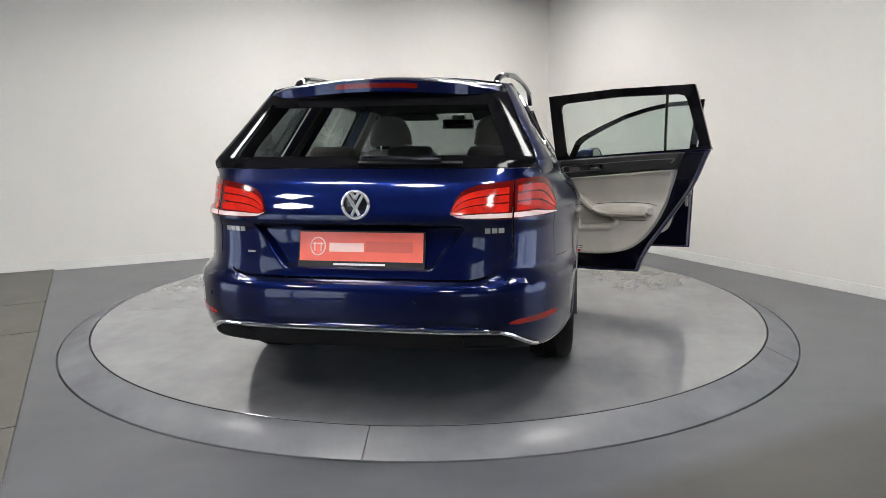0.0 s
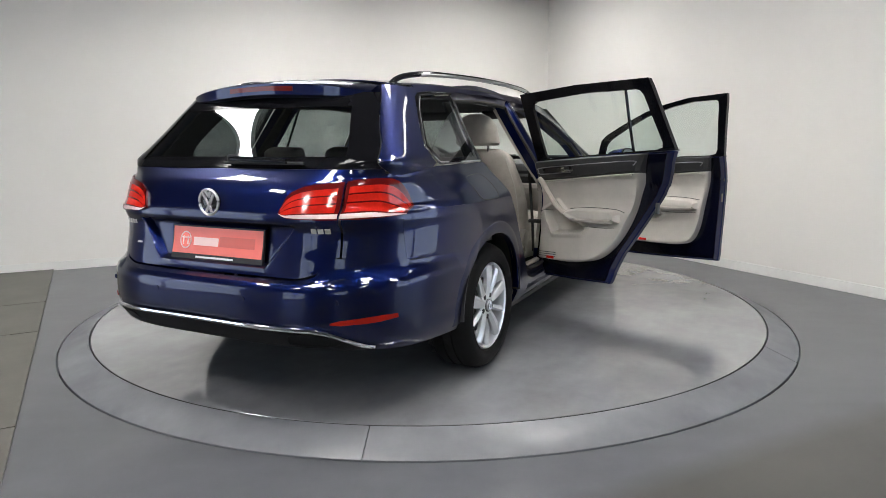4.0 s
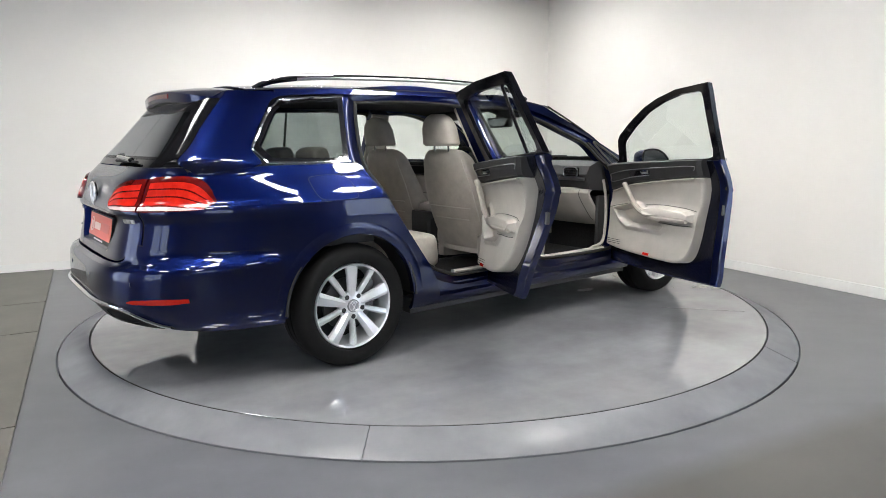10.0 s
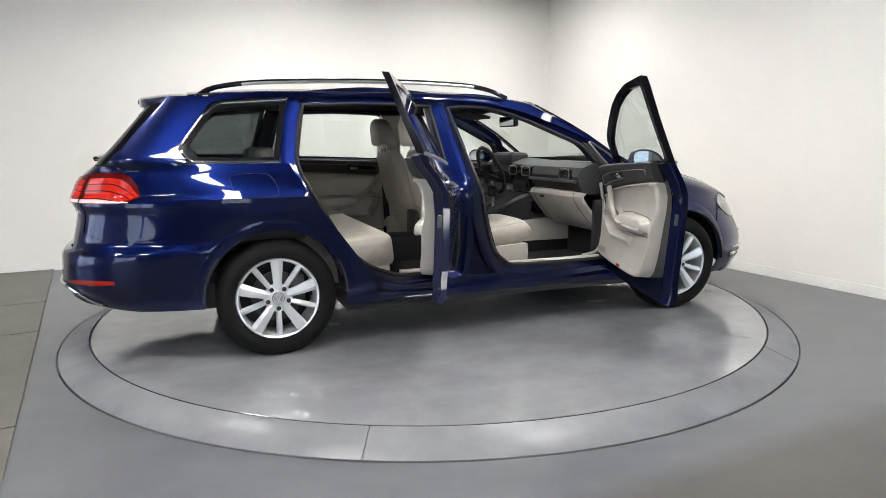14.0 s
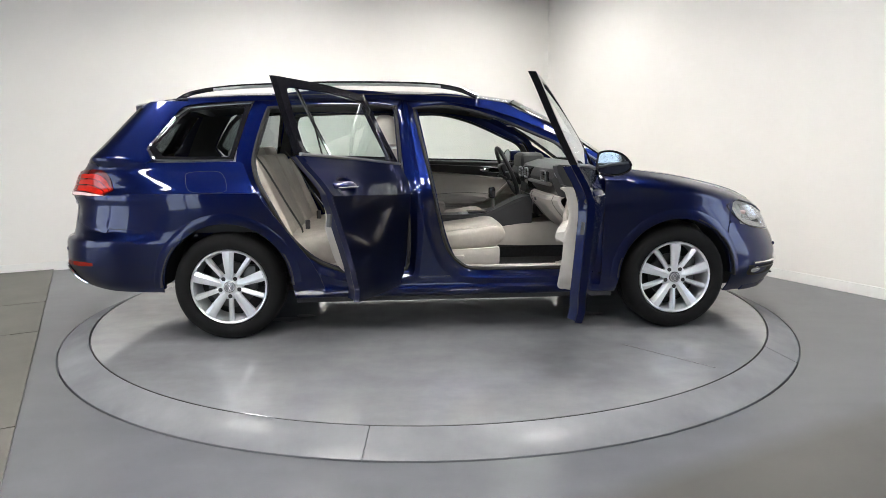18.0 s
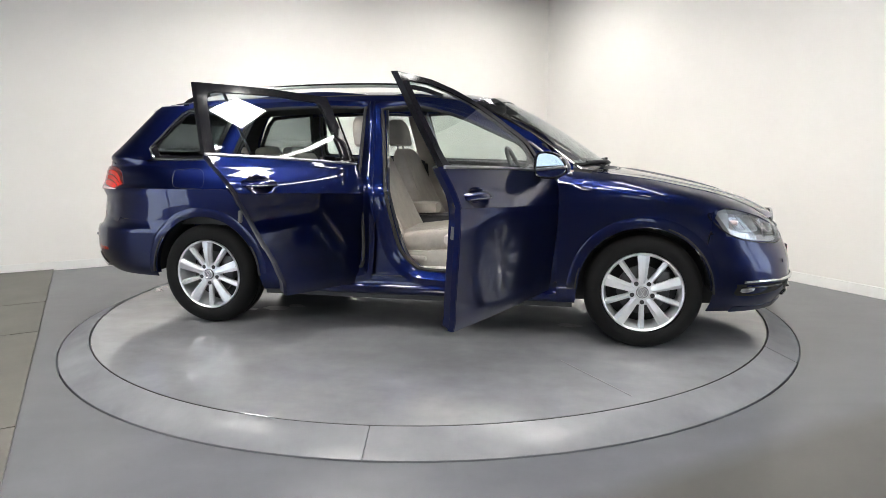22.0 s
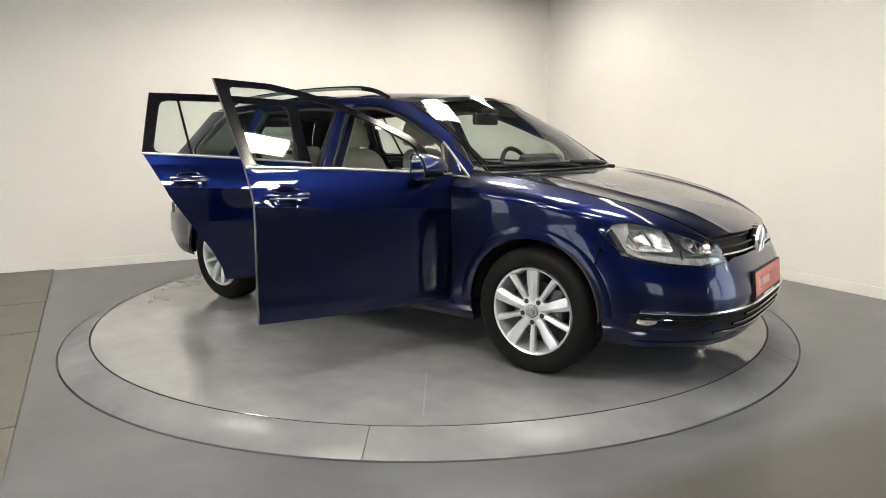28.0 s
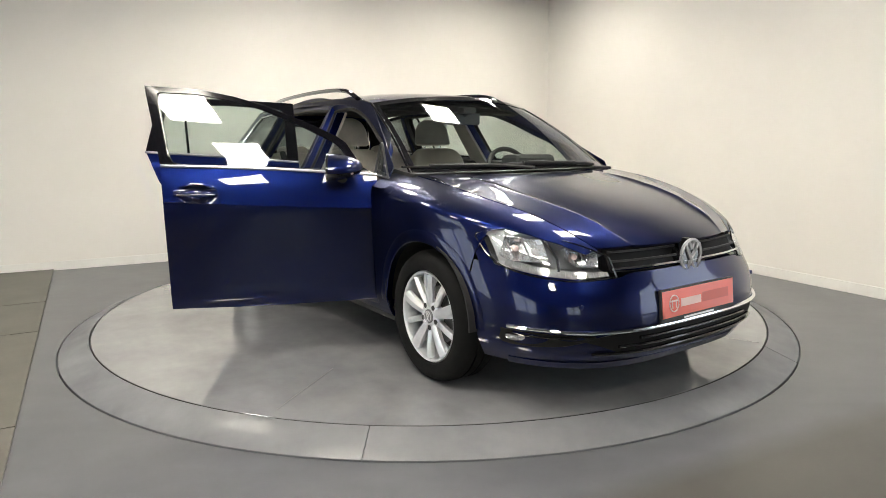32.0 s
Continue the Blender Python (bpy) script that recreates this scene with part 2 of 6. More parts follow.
def tube(pts, r, sides=8, closed=False, flat=1.0):
    """A round bar along pts; flat squeezes it in height."""
    p = np.array([tuple(q) for q in pts], float)
    n = len(p)
    verts, faces = [], []
    up0 = np.array([0, 0, 1.0])
    for i in range(n):
        a, b = (p[(i - 1) % n], p[(i + 1) % n]) if closed else (p[max(i - 1, 0)], p[min(i + 1, n - 1)])
        d = (b - a) / (np.linalg.norm(b - a) + 1e-9)
        side = np.cross(d, up0)
        if np.linalg.norm(side) < 0.15:
            side = np.cross(d, np.array([0, 1.0, 0]))
        side /= np.linalg.norm(side)
        up = np.cross(side, d)
        for k in range(sides):
            an = 2 * math.pi * k / sides
            verts.append(tuple(p[i] + r * (math.cos(an) * side + flat * math.sin(an) * up)))
    for i in range(n if closed else n - 1):
        j = (i + 1) % n
        for k in range(sides):
            q = (k + 1) % sides
            faces.append((i * sides + k, i * sides + q, j * sides + q, j * sides + k))
    if not closed:
        faces += [tuple(range(sides)), tuple((n - 1) * sides + k for k in range(sides))]
    return verts, faces


def spun(profile, sides=48, axis="y", arc=1.0, at=(0, 0, 0)):
    """A turned body: profile of (radius, place along the axis), closed on itself."""
    verts, faces = [], []
    n = len(profile)
    full = arc >= 1
    steps = sides if full else sides + 1
    for k in range(steps):
        an = 2 * math.pi * arc * k / sides
        c, s = math.cos(an), math.sin(an)
        for r, h in profile:
            v = (r * c, h, r * s) if axis == "y" else ((h, r * c, r * s) if axis == "x" else (r * c, r * s, h))
            verts.append(tuple(a + b for a, b in zip(v, at)))
    for k in range(steps if full else steps - 1):
        q = (k + 1) % steps
        for i in range(n):
            j = (i + 1) % n
            faces.append((k * n + i, k * n + j, q * n + j, q * n + i))
    if not full:
        faces += [tuple(range(n)), tuple((steps - 1) * n + i for i in range(n))]
    return verts, faces


def block(size, at=(0, 0, 0), bevel=0.01, segments=2, turn=None):
    """A box with rounded edges, as a bmesh."""
    bm = bmesh.new()
    bmesh.ops.create_cube(bm, size=1)
    bmesh.ops.scale(bm, vec=size, verts=bm.verts)
    if bevel:
        bmesh.ops.bevel(bm, geom=bm.edges[:], offset=min(bevel, min(size) * 0.45), segments=segments, affect="EDGES", profile=0.6)
    if turn:
        bmesh.ops.transform(bm, matrix=pose(0, 0, 0, *turn), verts=bm.verts)
    bmesh.ops.translate(bm, vec=at, verts=bm.verts)
    return bm


def loft(rings, caps=True):
    """A skin over closed rings of equal count."""
    n, m = len(rings), len(rings[0])
    verts = [tuple(p) for r in rings for p in r]
    faces = []
    for i in range(n - 1):
        for j in range(m):
            k = (j + 1) % m
            faces.append((i * m + j, i * m + k, (i + 1) * m + k, (i + 1) * m + j))
    if caps:
        faces += [tuple(range(m)), tuple((n - 1) * m + j for j in range(m))]
    return verts, faces


def slab(outline, z0, z1):
    """An upright prism over a flat outline of (x, y)."""
    n = len(outline)
    verts = [(x, y, z0) for x, y in outline] + [(x, y, z1) for x, y in outline]
    faces = [tuple(range(n)), tuple(n + i for i in range(n))] + [(i, (i + 1) % n, n + (i + 1) % n, n + i) for i in range(n)]
    return verts, faces


# ---- the room ----
def in_room(u, v, z=0.0):
    """u metres back from the corner along the far wall, v metres back along the side wall."""
    p = CORNER - E1 * u - E2 * v
    return (p.x, p.y, z)


ROOM_U, ROOM_V, ROOM_H = 9.6, 11.0, 3.0
R_DISC, R_RING = 2.233, 2.408


def prism(u0, u1, v0, v1, z0, z1):
    c = [in_room(u, v)[:2] for u, v in ((u0, v0), (u1, v0), (u1, v1), (u0, v1))]
    return slab(c, z0, z1)


def build_room():
    # floor: one sheet with a round opening for the turntable
    ring = [(R_RING * math.cos(a), R_RING * math.sin(a)) for a in np.linspace(0, 2 * math.pi, 120, endpoint=False)]
    outer = []
    lim = [in_room(-0.2, -0.2), in_room(ROOM_U + 0.2, -0.2), in_room(ROOM_U + 0.2, ROOM_V + 0.2), in_room(-0.2, ROOM_V + 0.2)]
    for x, y in ring:
        best = 1e9
        for (ax, ay, _), (bx, by, _) in zip(lim, lim[1:] + lim[:1]):
            den = x * (by - ay) - y * (bx - ax)
            if abs(den) > 1e-9:
                k = (ax * (by - ay) - ay * (bx - ax)) / den
                if k > 0:
                    best = min(best, k)
        outer.append((x * best, y * best))
    verts = [(x, y, FLOOR_Z) for x, y in ring] + [(x, y, FLOOR_Z) for x, y in outer] \
        + [(x, y, FLOOR_Z - 0.15) for x, y in ring] + [(x, y, FLOOR_Z - 0.15) for x, y in outer]
    n, faces = 120, []
    for i in range(n):
        j = (i + 1) % n
        faces += [(i, j, n + j, n + i), (2 * n + i, 3 * n + i, 3 * n + j, 2 * n + j), (i, 2 * n + i, 2 * n + j, j),
                  (n + i, n + j, 3 * n + j, 3 * n + i)]
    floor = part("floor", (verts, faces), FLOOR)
    tagged(floor, "satin grey sealed floor with faint smears and scuffs", "floor", kind="structure")
    # far wall and side wall meet in a slightly rounded corner
    t = 0.2
    tagged(part("wall_far", prism(0, ROOM_U, -t, 0, FLOOR_Z - 0.15, ROOM_H), WALL), "smooth cream-white painted wall", "wall", kind="structure")
    # both long walls open behind and beside the camera through glazed doors to the yard
    doors = 0
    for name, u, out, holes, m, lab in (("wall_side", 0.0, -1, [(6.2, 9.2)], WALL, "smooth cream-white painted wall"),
                                        ("wall_open", ROOM_U, 1, [(1.9, 4.3), (6.3, 8.8)], DARKENED_WALL, "unseen wall with glazed doors, darkened to keep the car reflections dark")):
        ua, ub = (u, u + t) if out > 0 else (u - t, u)
        head = 2.25
        lots = [prism(ua, ub, -t, ROOM_V, head, ROOM_H)]
        edges = [-t] + [e for h in holes for e in h] + [ROOM_V]
        for v0, v1 in zip(edges[::2], edges[1::2]):
            lots.append(prism(ua, ub, v0, v1, FLOOR_Z - 0.15, head))
        for v0, v1 in holes:
            lots.append(prism(ua, ub, v0, v1, FLOOR_Z - 0.15, FLOOR_Z))
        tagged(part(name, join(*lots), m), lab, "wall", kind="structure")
        fa, fb = u + out * 0.05, u + out * 0.12
        fa, fb = min(fa, fb), max(fa, fb)
        for v0, v1 in holes:
            doors += 1
            mid = (v0 + v1) / 2
            leaves = ((v0 + 0.07, mid - 0.05), (mid + 0.05, v1 - 0.07))
            bars = [prism(fa, fb, a, b, FLOOR_Z, head) for a, b in ((v0, v0 + 0.07), (mid - 0.05, mid + 0.05), (v1 - 0.07, v1))]
            bars += [prism(fa, fb, a, b, z, z + 0.07) for a, b in leaves for z in (FLOOR_Z, head - 0.07)]
            d = part(f"door_{doors}", join(*bars), SKIRT)
            tagged(d, "white framed glazed double door with daylight outside", "door", kind="structure")
            for a, b in leaves:
                p = part("pane", prism(fa + 0.03, fa + 0.04, a, b, FLOOR_Z + 0.07, head - 0.07), LENS, d)
                p.visible_shadow = False
        far = u + out * 1.7
        tagged(part("backdrop_yard" if out > 0 else "backdrop_street", prism(min(far, far + 0.1 * out), max(far, far + 0.1 * out), holes[0][0] - 2.5, holes[-1][1] + 2.5, -0.5, 5), DAYLIGHT),
               "pale overcast daylight beyond the glazed doors", "backdrop", kind="structure")
    # wall behind the camera, with a window opening
    holes = [(5.0, 6.8)]
    z0, z1 = 0.9, 2.5
    lots = [prism(-t, ROOM_U + t, ROOM_V, ROOM_V + t, FLOOR_Z - 0.15, z0), prism(-t, ROOM_U + t, ROOM_V, ROOM_V + t, z1, ROOM_H)]
    edges = [-t] + [e for h in holes for e in h] + [ROOM_U + t]
    for a, b in zip(edges[::2], edges[1::2]):
        lots.append(prism(a, b, ROOM_V, ROOM_V + t, z0, z1))
    tagged(part("wall_near", join(*lots), DARKENED_WALL), "unseen wall with a window, darkened to keep the car reflections dark", "wall", kind="structure")
    for i, (a, b) in enumerate(holes):
        w = part(f"window_{i + 1}", join(prism(a, b, ROOM_V + 0.02, ROOM_V + 0.1, z0, z0 + 0.07), prism(a, b, ROOM_V + 0.02, ROOM_V + 0.1, z1 - 0.07, z1),
                 prism(a, a + 0.07, ROOM_V + 0.02, ROOM_V + 0.1, z0 + 0.07, z1 - 0.07), prism(b - 0.07, b, ROOM_V + 0.02, ROOM_V + 0.1, z0 + 0.07, z1 - 0.07),
                 prism((a + b) / 2 - 0.03, (a + b) / 2 + 0.03, ROOM_V + 0.02, ROOM_V + 0.1, z0 + 0.07, z1 - 0.07)), SKIRT)
        tagged(w, "white framed window with a centre mullion and daylight outside", "window", kind="structure")
        for c, d in ((a + 0.07, (a + b) / 2 - 0.03), ((a + b) / 2 + 0.03, b - 0.07)):
            p = part("pane", prism(c, d, ROOM_V + 0.05, ROOM_V + 0.06, z0 + 0.07, z1 - 0.07), LENS, w)
            p.visible_shadow = False
    tagged(part("backdrop", prism(-1, ROOM_U + 1, ROOM_V + 2.5, ROOM_V + 2.6, -0.5, 5), DAYLIGHT), "pale overcast daylight beyond the windows", "backdrop", kind="structure")
    tagged(part("ceiling", prism(-t, ROOM_U + t, -t, ROOM_V + t, ROOM_H, ROOM_H + 0.2), CEILING), "plain ceiling, darkened to keep the car reflections dark", "ceiling", kind="structure")
    # skirting
    for name, box in (("baseboard_far", (0.014, ROOM_U, 0, 0.014)), ("baseboard_side", (0, 0.014, 0, ROOM_V))):
        tagged(part(name, prism(*box, FLOOR_Z, FLOOR_Z + 0.085), SKIRT), "low cream skirting board along the wall", "skirting", kind="structure")
    # older floor boards on the open side
    p0, p1 = Vector((-3.648, 1.526, 0)), Vector((-1.549, -2.483, 0))
    d = (p1 - p0).normalized()
    side = Vector((d.y, -d.x, 0))
    side = side if side.x < 0 else -side
    start = p0 - d * 0.06
    rows = [0.0, 1.55, 2.47, 4.1, 5.9, 7.6]
    host = None
    for k, (a, b) in enumerate(zip(rows, rows[1:])):
        q = [start + d * (a + 0.004), start + d * (b - 0.004), start + d * (b - 0.004) + side * 3.2, start + d * (a + 0.004) + side * 3.2]
        verts, faces = slab([(v.x, v.y) for v in q], FLOOR_Z + 0.001, FLOOR_Z + 0.012)
        host = part("floor_mat" if k == 0 else "mat_sheet", (verts, faces), OLIVE, host if k else None)
        if k == 0:
            tagged(host, "olive-grey floor sheets laid beside the turntable", "floor mat", kind="structure")
            first = host
        host = first


def build_turntable():
    prof = [(0.0, -0.05), (R_DISC - 0.006, -0.05), (R_DISC - 0.006, -0.0006), (R_DISC - 0.0066, 0.0), (0.0, 0.0)]
    disc = part("turntable", spun(prof, 160, "z"), DISC)
    tagged(disc, "round grey turntable disc with scuffs under the car", "turntable")
    # Added black band on the disc's side, standing for shade in the gap.
    part("disc_rim", spun([(R_DISC - 0.006, -0.05), (R_DISC - 0.0035, -0.05), (R_DISC - 0.0035, -0.002), (R_DISC - 0.006, -0.002)], 160, "z"), RUBBER, disc, "added dark band that keeps the gap round the disc dark")
    # tape marks and scratches on the disc
    for a, r0, r1 in ((-0.9, 1.62, 2.15), (1.9, 1.5, 2.1), (0.4, 1.9, 2.2)):
        c, s = math.cos(a), math.sin(a)
        n = Vector((-s, c, 0)) * 0.003
        q = [Vector((c, s, 0)) * r0 - n, Vector((c, s, 0)) * r1 - n, Vector((c, s, 0)) * r1 + n, Vector((c, s, 0)) * r0 + n]
        part("disc_seam", slab([(v.x, v.y) for v in q], 0.0, 0.0012), SEAM, disc)
    # oil spots and drips left by cars
    rnd = random.Random(7)
    for x, y, r in ((-0.97, -0.55, 0.07), (-0.86, -0.47, 0.045), (-1.12, -0.62, 0.03), (1.02, -0.60, 0.05)):
        n = 22
        wob = [0.6 + 0.5 * rnd.random() for _ in range(n)]
        out = [(x + 1.7 * r * k * math.cos(2 * math.pi * i / n), y + r * k * math.sin(2 * math.pi * i / n)) for i, k in enumerate(0.5 * wob[i] + 0.25 * (wob[i - 1] + wob[(i + 1) % n]) for i in range(n))]
        part("oil_spot", slab(out, 0.0, 0.0012), OIL, disc, "dark oil spot")
    # the fixed sloping ring, in segments
    cuts = [-96.5, -160.0, -205.0, -250.0, -295.0, -340.0, -395.0, -456.5]
    host = None
    for k, (a, b) in enumerate(zip(cuts, cuts[1:])):
        steps = max(4, int(abs(b - a)))
        verts, faces = [], []
        for i in range(steps + 1):
            an = radians(a + (b - a) * i / steps + (-0.05 if i == 0 else 0.05 if i == steps else 0))
            c, s = math.cos(an), math.sin(an)
            for r, z in ((R_DISC + 0.004, -0.12), (R_DISC + 0.004, -0.0006), (R_DISC + 0.0045, 0.0), (R_RING - 0.012, FLOOR_Z + 0.005),
                         (R_RING - 0.01, FLOOR_Z + 0.003), (R_RING - 0.01, -0.12)):
                verts.append((r * c, r * s, z))
        for i in range(steps):
            for j in range(6):
                q = (j + 1) % 6
                faces.append((i * 6 + j, i * 6 + q, i * 6 + 6 + q, i * 6 + 6 + j))
        faces += [tuple(range(6)), tuple(steps * 6 + j for j in range(6))]
        ob = part("turntable_ring" if k == 0 else "ring_segment", (verts, faces), RING, host)
        if k == 0:
            host = tagged(ob, "pale grey sloping steel ring round the turntable", "turntable ring")
    return disc


def build_lamps(places):
    proto = None
    for x, y, w, l, turn in places:
        if proto is None:
            proto = new("ceiling_light")
            tagged(proto, "flat square white ceiling light panel, switched on", "ceiling light", group="ceiling lights")
            rim = join(*[slab(o, -0.03, 0.0) for o in (
                [(-w / 2, -l / 2), (w / 2, -l / 2), (w / 2, -l / 2 + 0.02), (-w / 2, -l / 2 + 0.02)],
                [(-w / 2, l / 2 - 0.02), (w / 2, l / 2 - 0.02), (w / 2, l / 2), (-w / 2, l / 2)],
                [(-w / 2, -l / 2 + 0.02), (-w / 2 + 0.02, -l / 2 + 0.02), (-w / 2 + 0.02, l / 2 - 0.02), (-w / 2, l / 2 - 0.02)],
                [(w / 2 - 0.02, -l / 2 + 0.02), (w / 2, -l / 2 + 0.02), (w / 2, l / 2 - 0.02), (w / 2 - 0.02, l / 2 - 0.02)])])
            part("frame", rim, SKIRT, proto)
            part("diffuser", slab([(-w / 2 + 0.02, -l / 2 + 0.02), (w / 2 - 0.02, -l / 2 + 0.02), (w / 2 - 0.02, l / 2 - 0.02), (-w / 2 + 0.02, l / 2 - 0.02)], -0.022, -0.004), DIFFUSER, proto)
            proto.matrix_basis = pose(x, y, ROOM_H, 0, 0, turn)
        else:
            copy_thing(proto, pose(x, y, ROOM_H, 0, 0, turn))


def build_strip_lamps(places, w, l):
    """Long narrow ceiling lights, side by side along the side wall."""
    proto = None
    for x, y in places:
        if proto:
            copy_thing(proto, pose(x, y, ROOM_H, 0, 0, 25.1))
            continue
        proto = new("strip_light")
        tagged(proto, "long narrow white ceiling light, switched on", "strip light", group="strip lights")
        part("tray", join(slab([(-w / 2, -l / 2), (-w / 2 + 0.012, -l / 2), (-w / 2 + 0.012, l / 2), (-w / 2, l / 2)], -0.045, 0.0),
                          slab([(w / 2 - 0.012, -l / 2), (w / 2, -l / 2), (w / 2, l / 2), (w / 2 - 0.012, l / 2)], -0.045, 0.0)), SKIRT, proto)
        part("diffuser", slab([(-w / 2 + 0.014, -l / 2), (w / 2 - 0.014, -l / 2), (w / 2 - 0.014, l / 2), (-w / 2 + 0.014, l / 2)], -0.035, -0.006), STRIP_GLOW, proto)
        proto.matrix_basis = pose(x, y, ROOM_H, 0, 0, 14.0)


# ---- the car's surface: x forward, y to its left, z up, from the middle between the axles ----
SIDE = curve([(0.2, 0.80), (0.26, 0.835), (0.31, 0.856), (0.36, 0.864), (0.405, 0.8625), (0.44, 0.8645), (0.56, 0.872), (0.68, 0.8795), (0.79, 0.886), (0.835, 0.882), (0.85, 0.877), (0.86, 0.867), (0.872, 0.857), (0.89, 0.85),
              (0.92, 0.833), (0.96, 0.809), (1.0, 0.784), (1.03, 0.766), (1.1, 0.723), (1.2, 0.663), (1.364, 0.568), (1.42, 0.532)])
TAIL = curve([(0.2, -2.15), (0.26, -2.24), (0.33, -2.33), (0.45, -2.39), (0.55, -2.385), (0.585, -2.37), (0.602, -2.325), (0.66, -2.308), (0.78, -2.285), (0.822, -2.301), (0.834, -2.301), (0.89, -2.283),
              (0.96, -2.25), (1.03, -2.17), (1.31, -1.93), (1.42, -1.84)])
TAIL_L = curve([(0.2, 0.92), (0.85, 0.92), (0.98, 0.76), (1.06, 0.52), (1.45, 0.5)])
TAIL_P = curve([(0.2, 4.5), (0.58, 4.5), (0.64, 7.5), (0.85, 7.5), (0.98, 6.0), (1.06, 6.5), (1.45, 6.5)])
TAIL_K = curve([(0.2, 0.14), (0.58, 0.15), (0.64, 0.28), (0.85, 0.28), (0.98, 0.16), (1.06, 0.02), (1.45, 0.02)])
NOSE = curve([(0.15, 2.07), (0.22, 2.13), (0.3, 2.165), (0.4, 2.175), (0.5, 2.16), (0.58, 2.13), (0.65, 2.10), (0.72, 2.045), (0.8, 1.95), (1.0, 1.6)])
NOSE_L = 0.95
NOSE_K = 0.065
NOSE_P = curve([(0.15, 3.5), (0.42, 3.5), (0.58, 3.1), (0.7, 2.95), (1.0, 2.95)])
HOOD_EDGE = curve([(0.8, 0.982), (0.93, 0.968), (1.3, 0.92), (1.6, 0.858), (1.75, 0.817), (1.9, 0.755), (2.01, 0.686)])
HOOD_MID = curve([(0.9, 1.0), (1.12, 0.966), (1.3, 0.93), (1.5, 0.89), (1.7, 0.845), (1.9, 0.79), (2.0, 0.75), (2.06, 0.72), (2.105, 0.69)])
ROOF_EDGE = curve([(0.33, 1.352), (0.2, 1.375), (0.0, 1.397), (-0.4, 1.41), (-1.2, 1.403), (-1.6, 1.385), (-1.9, 1.355)][::-1])
ROOF_MID = curve([(0.42, 1.40), (0.2, 1.432), (-0.1, 1.452), (-0.5, 1.46), (-1.2, 1.448), (-1.6, 1.425), (-1.9, 1.395)][::-1])


# the crisp line along the flank, from the tail lamp under the handles to the front door
CREASE = curve([(-2.1, 0.848), (-1.2, 0.85), (-0.2, 0.829), (0.2, 0.81), (0.8, 0.785), (1.3, 0.765)])


def half_width(x, z):
    w = SIDE(z)
    k = smooth(x, -1.95, -1.5) * (1 - smooth(x, 0.86, 1.05))
    if k > 0 and 0.6 < z < 0.97:
        zc = CREASE(x)
        if z >= zc:
            u = (z - zc) / (0.97 - zc)
            v = 0.887 + (SIDE(0.97) - 0.887) * u + 0.007 * math.sin(math.pi * u)
        else:
            v = SIDE(min(z, 0.79)) - 0.0045 * math.exp((z - zc) / 0.06)
        w += (v - w) * k
    xe, l, p = TAIL(z), TAIL_L(z), TAIL_P(z)
    if x < xe + l:
        u = min(1.0, (xe + l - x) / l)
        w *= (1 - u**p) ** (1 / p) * (1 - TAIL_K(z) * u * u)
    zf = min(z, 0.74)
    xe = NOSE(zf)
    if x > xe - NOSE_L:
        u = min(1.0, (x - xe + NOSE_L) / NOSE_L)
        p = NOSE_P(zf)
        w *= (1 - u**p) ** (1 / p) * (1 - NOSE_K * u * u)
    return w


def on_side(x, z, s, inset=0.0):
    """A point of the body side; s is -1 for the car's right, 1 for its left."""
    return (x, s * (half_width(x, z) - inset), z)


def on_fender(x, z, s):
    zh = HOOD_EDGE(x)
    z0 = zh - 0.1
    k = max(0.0, (z - z0) / 0.1 * 0.7)
    y = half_width(x, min(z, max(z0, 0.3), 0.8)) * (1 - k**2.4) ** (1 / 2.4)
    return (x, s * y, z)


def on_tail(y, z, out=0.0):
    w, l, p = SIDE(z), TAIL_L(z), TAIL_P(z)
    lo, hi, k, want = 0.0, 1.0, TAIL_K(z), min(1.0, abs(y) / w)
    for _ in range(30):
        u = (lo + hi) / 2
        if (1 - u**p) ** (1 / p) * (1 - k * u * u) > want:
            lo = u
        else:
            hi = u
    return (TAIL(z) + l - l * u - out, y, z)


def on_nose(y, z, out=0.0):
    w, p = SIDE(z), NOSE_P(z)
    lo, hi, want = 0.0, 1.0, min(1.0, abs(y) / w)
    for _ in range(30):
        u = (lo + hi) / 2
        if (1 - u**p) ** (1 / p) * (1 - NOSE_K * u * u) > want:
            lo = u
        else:
            hi = u
    return (NOSE(z) - NOSE_L + NOSE_L * u + out, y, z)


def ruled(a, b, n, m, f, round_=True):
    """Points between two flat lines a and b, each put on the surface f."""
    p, q = along(a, n, round_), along(b, n, round_)
    return [[f(*(p[i] + (q[i] - p[i]) * t)) for t in np.linspace(0, 1, m)] for i in range(n)]


def columns(p, q, below=26, above=20):
    """Points from p up to q, (x, z), with one row on either side of the crease."""
    p, q = np.array(p, float), np.array(q, float)
    lo, hi = 0.0, 1.0
    for _ in range(24):
        t = (lo + hi) / 2
        x, z = p + (q - p) * t
        lo, hi = (t, hi) if z < CREASE(x) else (lo, t)
    t = min(0.97, max(0.03, t))
    e = 0.0008 / (np.linalg.norm(q - p) + 1e-6)
    return [p + (q - p) * k for k in list(np.linspace(0, t - e, below)) + list(np.linspace(t + e, 1, above))]


def arch(x, r, a0, a1, n=14, z=0.322):
    return [(x + r * math.cos(radians(t)), z + r * math.sin(radians(t))) for t in np.linspace(a0, a1, n)]


REAR_X, FRONT_X, HUB_Z, HUB_Y = -1.315, 1.315, 0.311, 0.83

